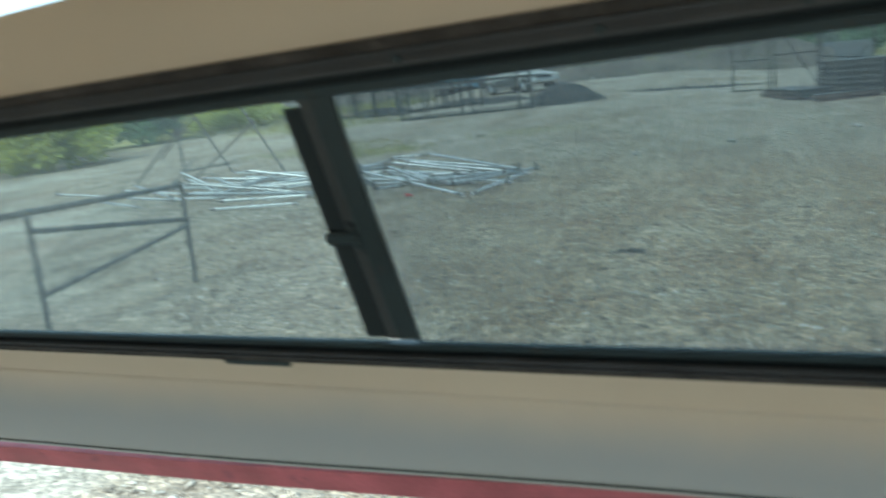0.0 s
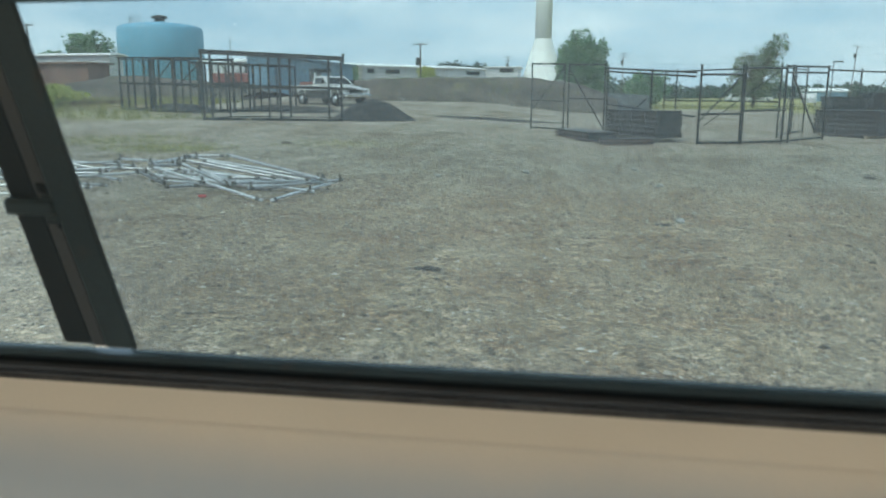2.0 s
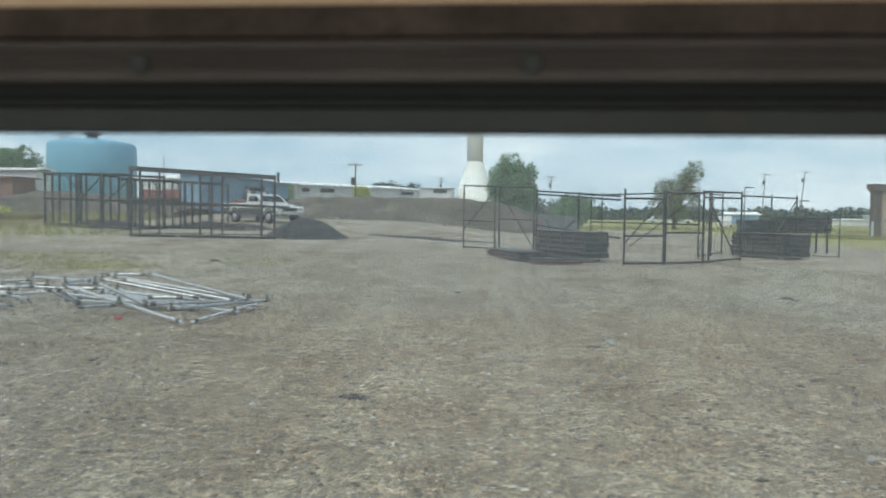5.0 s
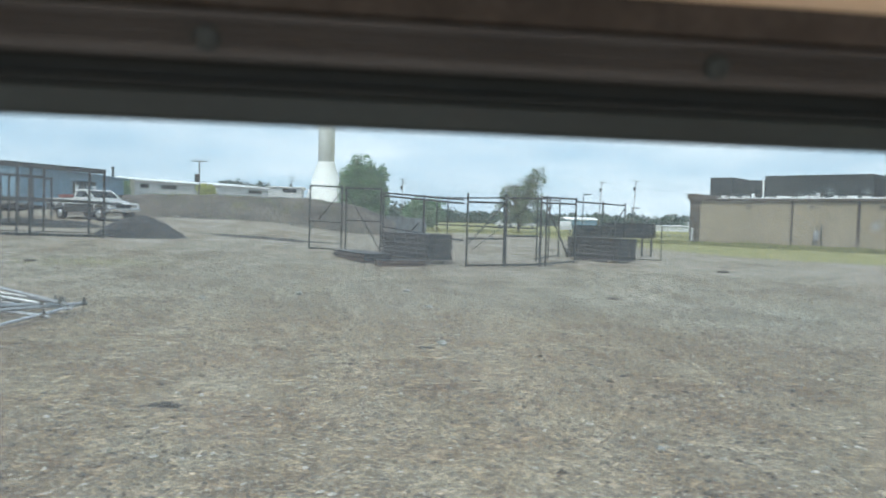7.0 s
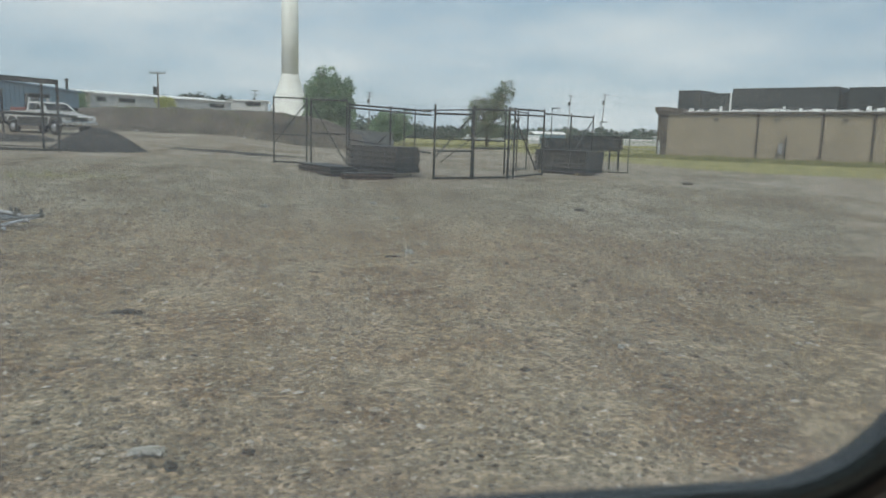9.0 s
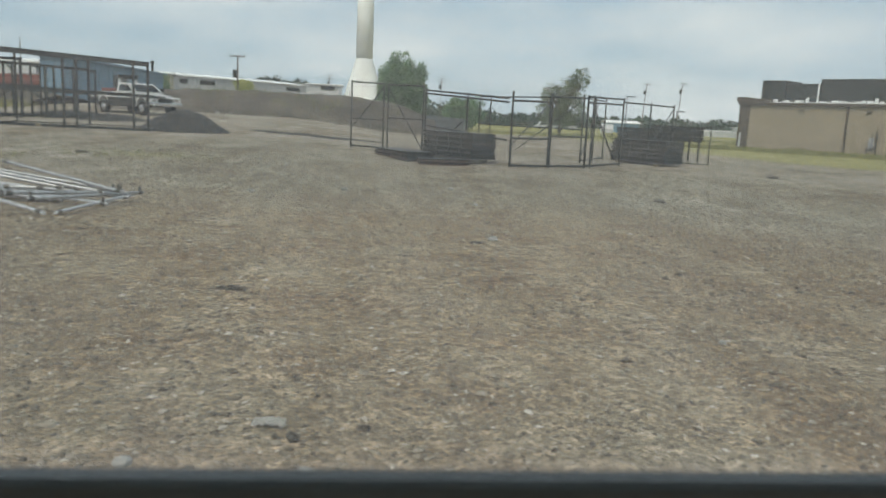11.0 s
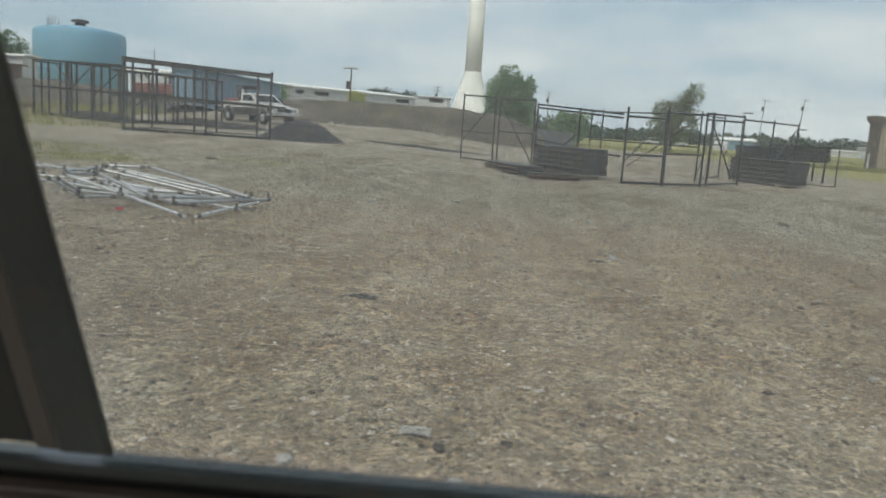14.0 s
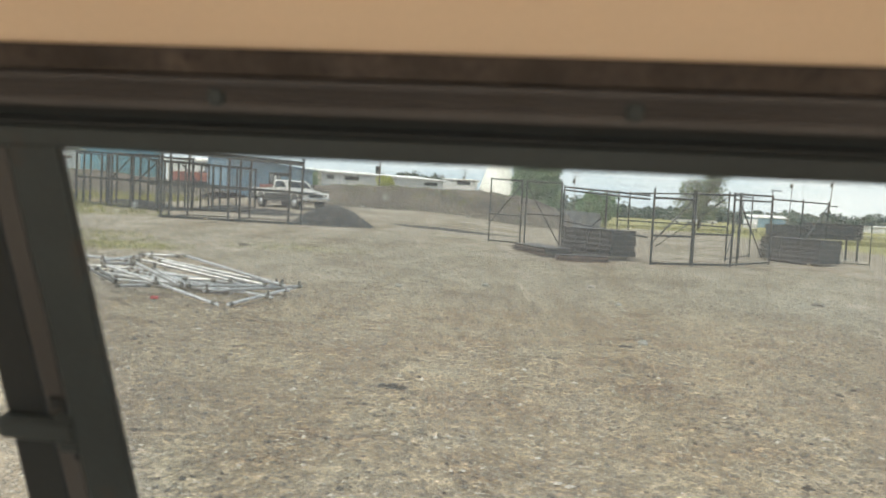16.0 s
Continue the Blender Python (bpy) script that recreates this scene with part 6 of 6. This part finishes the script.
def stone(x, y, s, seed, material=M_STONE, label="single pale stone lying on the gravel", flat=0.7):
    rnd = random.Random(seed)
    bm = bmesh.new()
    bmesh.ops.create_icosphere(bm, subdivisions=2, radius=s)
    off = Vector((rnd.uniform(0, 50), rnd.uniform(0, 50), 0))
    for v in bm.verts:
        k = 1 + 0.35 * noise.noise(v.co / s * 0.9 + off)
        v.co = Vector((v.co.x * k * 1.2, v.co.y * k, v.co.z * k * flat))
    ob = part("stone", bm, material)
    ob.matrix_world = pose(x, y, ground_top(x, y) + s * flat * 0.45, 0, 0, rnd.uniform(0, 360))
    return tagged(ob, label, "stone", "single stones")


stone(-0.02, 3.0, 0.026, 1, M_CLOD, "small brown stone beside the paper scrap")
for i, (x, y, s) in enumerate(((-1.75, 12.3, 0.055), (-0.4, 14.5, 0.06), (1.68, 15.3, 0.06), (1.5, 8.3, 0.05), (-0.55, 2.8, 0.03), (0.06, 2.72, 0.028), (2.2, 4.3, 0.022), (1.85, 12.7, 0.05))):
    stone(x, y, s, 20 + i)
for i, (x, y, s) in enumerate(((-0.63, 5.33, 0.032), (-0.69, 5.36, 0.042), (-0.765, 5.35, 0.032), (-0.72, 5.31, 0.014), (-0.60, 5.37, 0.012), (1.25, 8.0, 0.036), (1.32, 8.03, 0.03))):
    stone(x, y, s, 41 + i, M_CLOD, "dark clod of soil on the gravel", 0.5)
stone(5.9, 15.0, 0.10, 44, M_CLOD, "dark clod of soil on the gravel", 0.3)
stone(-6.2, 17.2, 0.10, 55, M_CLOD, "dark clod of soil on the gravel", 0.35)
stone(11.4, 20.8, 0.15, 46, M_CLOD, "dark clod of soil on the gravel", 0.35)


for i, (x, y, s) in enumerate(((-9.6, 46.6, 0.15), (-8.9, 46.8, 0.11), (-8.2, 47.2, 0.08), (-3.6, 48.0, 0.09), (-2.9, 48.5, 0.14), (-7.4, 46.7, 0.07))):
    stone(x, y, s, 60 + i, M_STONE, "pale rubble stone at the foot of the bank")


# ---- loose gravel and weeds, as stuff ----
def scatter_gravel():
    rng = np.random.default_rng(7)
    N = 130000
    d = 0.6 + (rng.random(N) ** 1.75) * 22.0
    a = np.where(d < 2.6, rng.uniform(-1.15, 1.0, N), rng.uniform(-0.80, 0.66, N))
    x = 0.2 + d * np.sin(a) * 1.05
    y = 0.3 + d * np.cos(a)
    s = np.exp(rng.normal(-5.42, 0.5, N)) * (1 + 0.13 * d)
    s = np.clip(s, 0.002, 0.030)
    octa = np.array([(1, 0, 0), (0, 1, 0), (-1, 0, 0), (0, -1, 0), (0, 0, 1), (0, 0, -0.6)], float)
    tri = np.array([(0, 1, 4), (1, 2, 4), (2, 3, 4), (3, 0, 4), (1, 0, 5), (2, 1, 5), (3, 2, 5), (0, 3, 5)])
    V = octa[None] * (1 + rng.uniform(-0.35, 0.35, (N, 6, 1))) * s[:, None, None]
    V[:, :, 2] *= rng.uniform(0.3, 0.7, (N, 1))
    V[:, :, 0] *= rng.uniform(0.9, 1.5, (N, 1))
    th = rng.uniform(0, 2 * math.pi, N)
    c, sn = np.cos(th)[:, None], np.sin(th)[:, None]
    X = V[:, :, 0] * c - V[:, :, 1] * sn
    Y = V[:, :, 0] * sn + V[:, :, 1] * c
    tilt = rng.uniform(-0.5, 0.5, (N, 1))
    Z = V[:, :, 2] + X * tilt * 0.5
    gz = np.array([ground_top(p, q) for p, q in zip(x, y)])
    P = np.stack([X + x[:, None], Y + y[:, None], Z + gz[:, None] + 0.15 * s[:, None]], -1).reshape(-1, 3)
    F = (tri[None] + (np.arange(N) * 6)[:, None, None]).reshape(-1, 3)
    me = bpy.data.meshes.new("gravel")
    me.vertices.add(len(P))
    me.vertices.foreach_set("co", P.ravel())
    me.loops.add(F.size)
    me.loops.foreach_set("vertex_index", F.ravel())
    me.polygons.add(len(F))
    me.polygons.foreach_set("loop_start", np.arange(0, F.size, 3))
    me.update(calc_edges=True)
    m = bpy.data.materials.new("loose_gravel")
    m.use_nodes = True
    nt, ln = m.node_tree.nodes, m.node_tree.links
    b = nt["Principled BSDF"]
    b.inputs["Roughness"].default_value = 0.9
    b.inputs["Specular IOR Level"].default_value = 0.25
    g = nt.new("ShaderNodeNewGeometry")
    r = nt.new("ShaderNodeValToRGB")
    stops = [(0.0, (0.085, 0.066, 0.050)), (0.42, (0.235, 0.192, 0.146)), (0.88, (0.37, 0.318, 0.252)), (1.0, (0.58, 0.53, 0.46))]
    while len(r.color_ramp.elements) < 4:
        r.color_ramp.elements.new(0.5)
    for e, (p, col) in zip(r.color_ramp.elements, stops):
        e.position, e.color = p, (*col, 1)
    ln.new(g.outputs["Random Per Island"], r.inputs["Fac"])
    ln.new(r.outputs["Color"], b.inputs["Base Color"])
    me.materials.append(m)
    return tagged(new("loose_gravel", me), "loose grey and pale crushed stones over the yard", "gravel", kind="stuff")


scatter_gravel()


def scatter_weeds():
    rnd = random.Random(9)
    vs, fs = [], []

    def tuft(x, y, h, n, w, blade=0.0):
        z = ground_z(x, y)
        for _ in range(n):
            th = rnd.uniform(0, 2 * math.pi)
            bx, by = x + rnd.uniform(-w, w), y + rnd.uniform(-w, w)
            hh = h * rnd.uniform(0.4, 1.0)
            lx, ly = math.cos(th) * hh * 0.5, math.sin(th) * hh * 0.5
            t = blade or 0.010 + 0.004 * h
            i = len(vs)
            vs.extend([(bx - t, by, z - 0.02), (bx + t, by, z - 0.02), (bx + lx, by + ly, z + hh)])
            fs.append((i, i + 1, i + 2))
    for px, py, r, n, h in ((-8.4, 15.6, 1.6, 90, 0.10), (-5.0, 17.5, 1.8, 50, 0.06), (-11, 17.5, 2.4, 80, 0.12), (-16, 27, 3.2, 70, 0.25), (-20, 30.5, 4, 110, 0.35), (-26, 33, 6, 160, 0.5)):
        for _ in range(n):
            th, k = rnd.uniform(0, 2 * math.pi), rnd.random() ** 0.6
            tuft(px + math.cos(th) * r * k, py + math.sin(th) * r * k * 0.7, h, 7, 0.10)
    for _ in range(3600):                       # the strip beside the tan building
        k, v = rnd.uniform(-2, 24), rnd.random() ** 1.2 * 6.0
        tuft(26.75 + 0.616 * k - 0.788 * v, 54.2 - 0.788 * k - 0.616 * v, 0.18 + 0.34 * max(0, noise.noise(Vector((k * 0.5, v * 0.5, 8)))) + 0.12 * rnd.random(), 5, 0.25, 0.03)
    for _ in range(1200):                       # the edge of the field
        x = rnd.uniform(6, 40)
        tuft(x, 70 + rnd.uniform(0, 22), 0.45, 4, 0.4)
    for _ in range(900):                        # weeds at the foot of the weedy bank
        x = rnd.uniform(-34, -19)
        tuft(x, 40 + (x + 34) * 0.18 + rnd.uniform(-5, 2.5), 0.55, 5, 0.35)
    for _ in range(70):                         # scrub on the earth bank
        x = rnd.uniform(-11, 2)
        y = 49 + (x + 9) * 0.55 * (x > -9) + rnd.uniform(-4, 2)
        k = len(vs)
        tuft(x, y, 0.6, 4, 0.3)
        lift = 1.3 * max(0, 1 - (abs(y - 48.5 - (x + 9) * 0.55 * (x > -9)) / 5.5) ** 1.6)
        for j in range(k, len(vs)):
            vs[j] = (vs[j][0], vs[j][1], vs[j][2] + lift)
    me = bpy.data.meshes.new("weeds")
    me.from_pydata(vs, [], fs)
    return tagged(part("weeds", me, M_GRASS), "dry yellow-green weeds and grass tufts", "weeds", kind="stuff")


scatter_weeds()
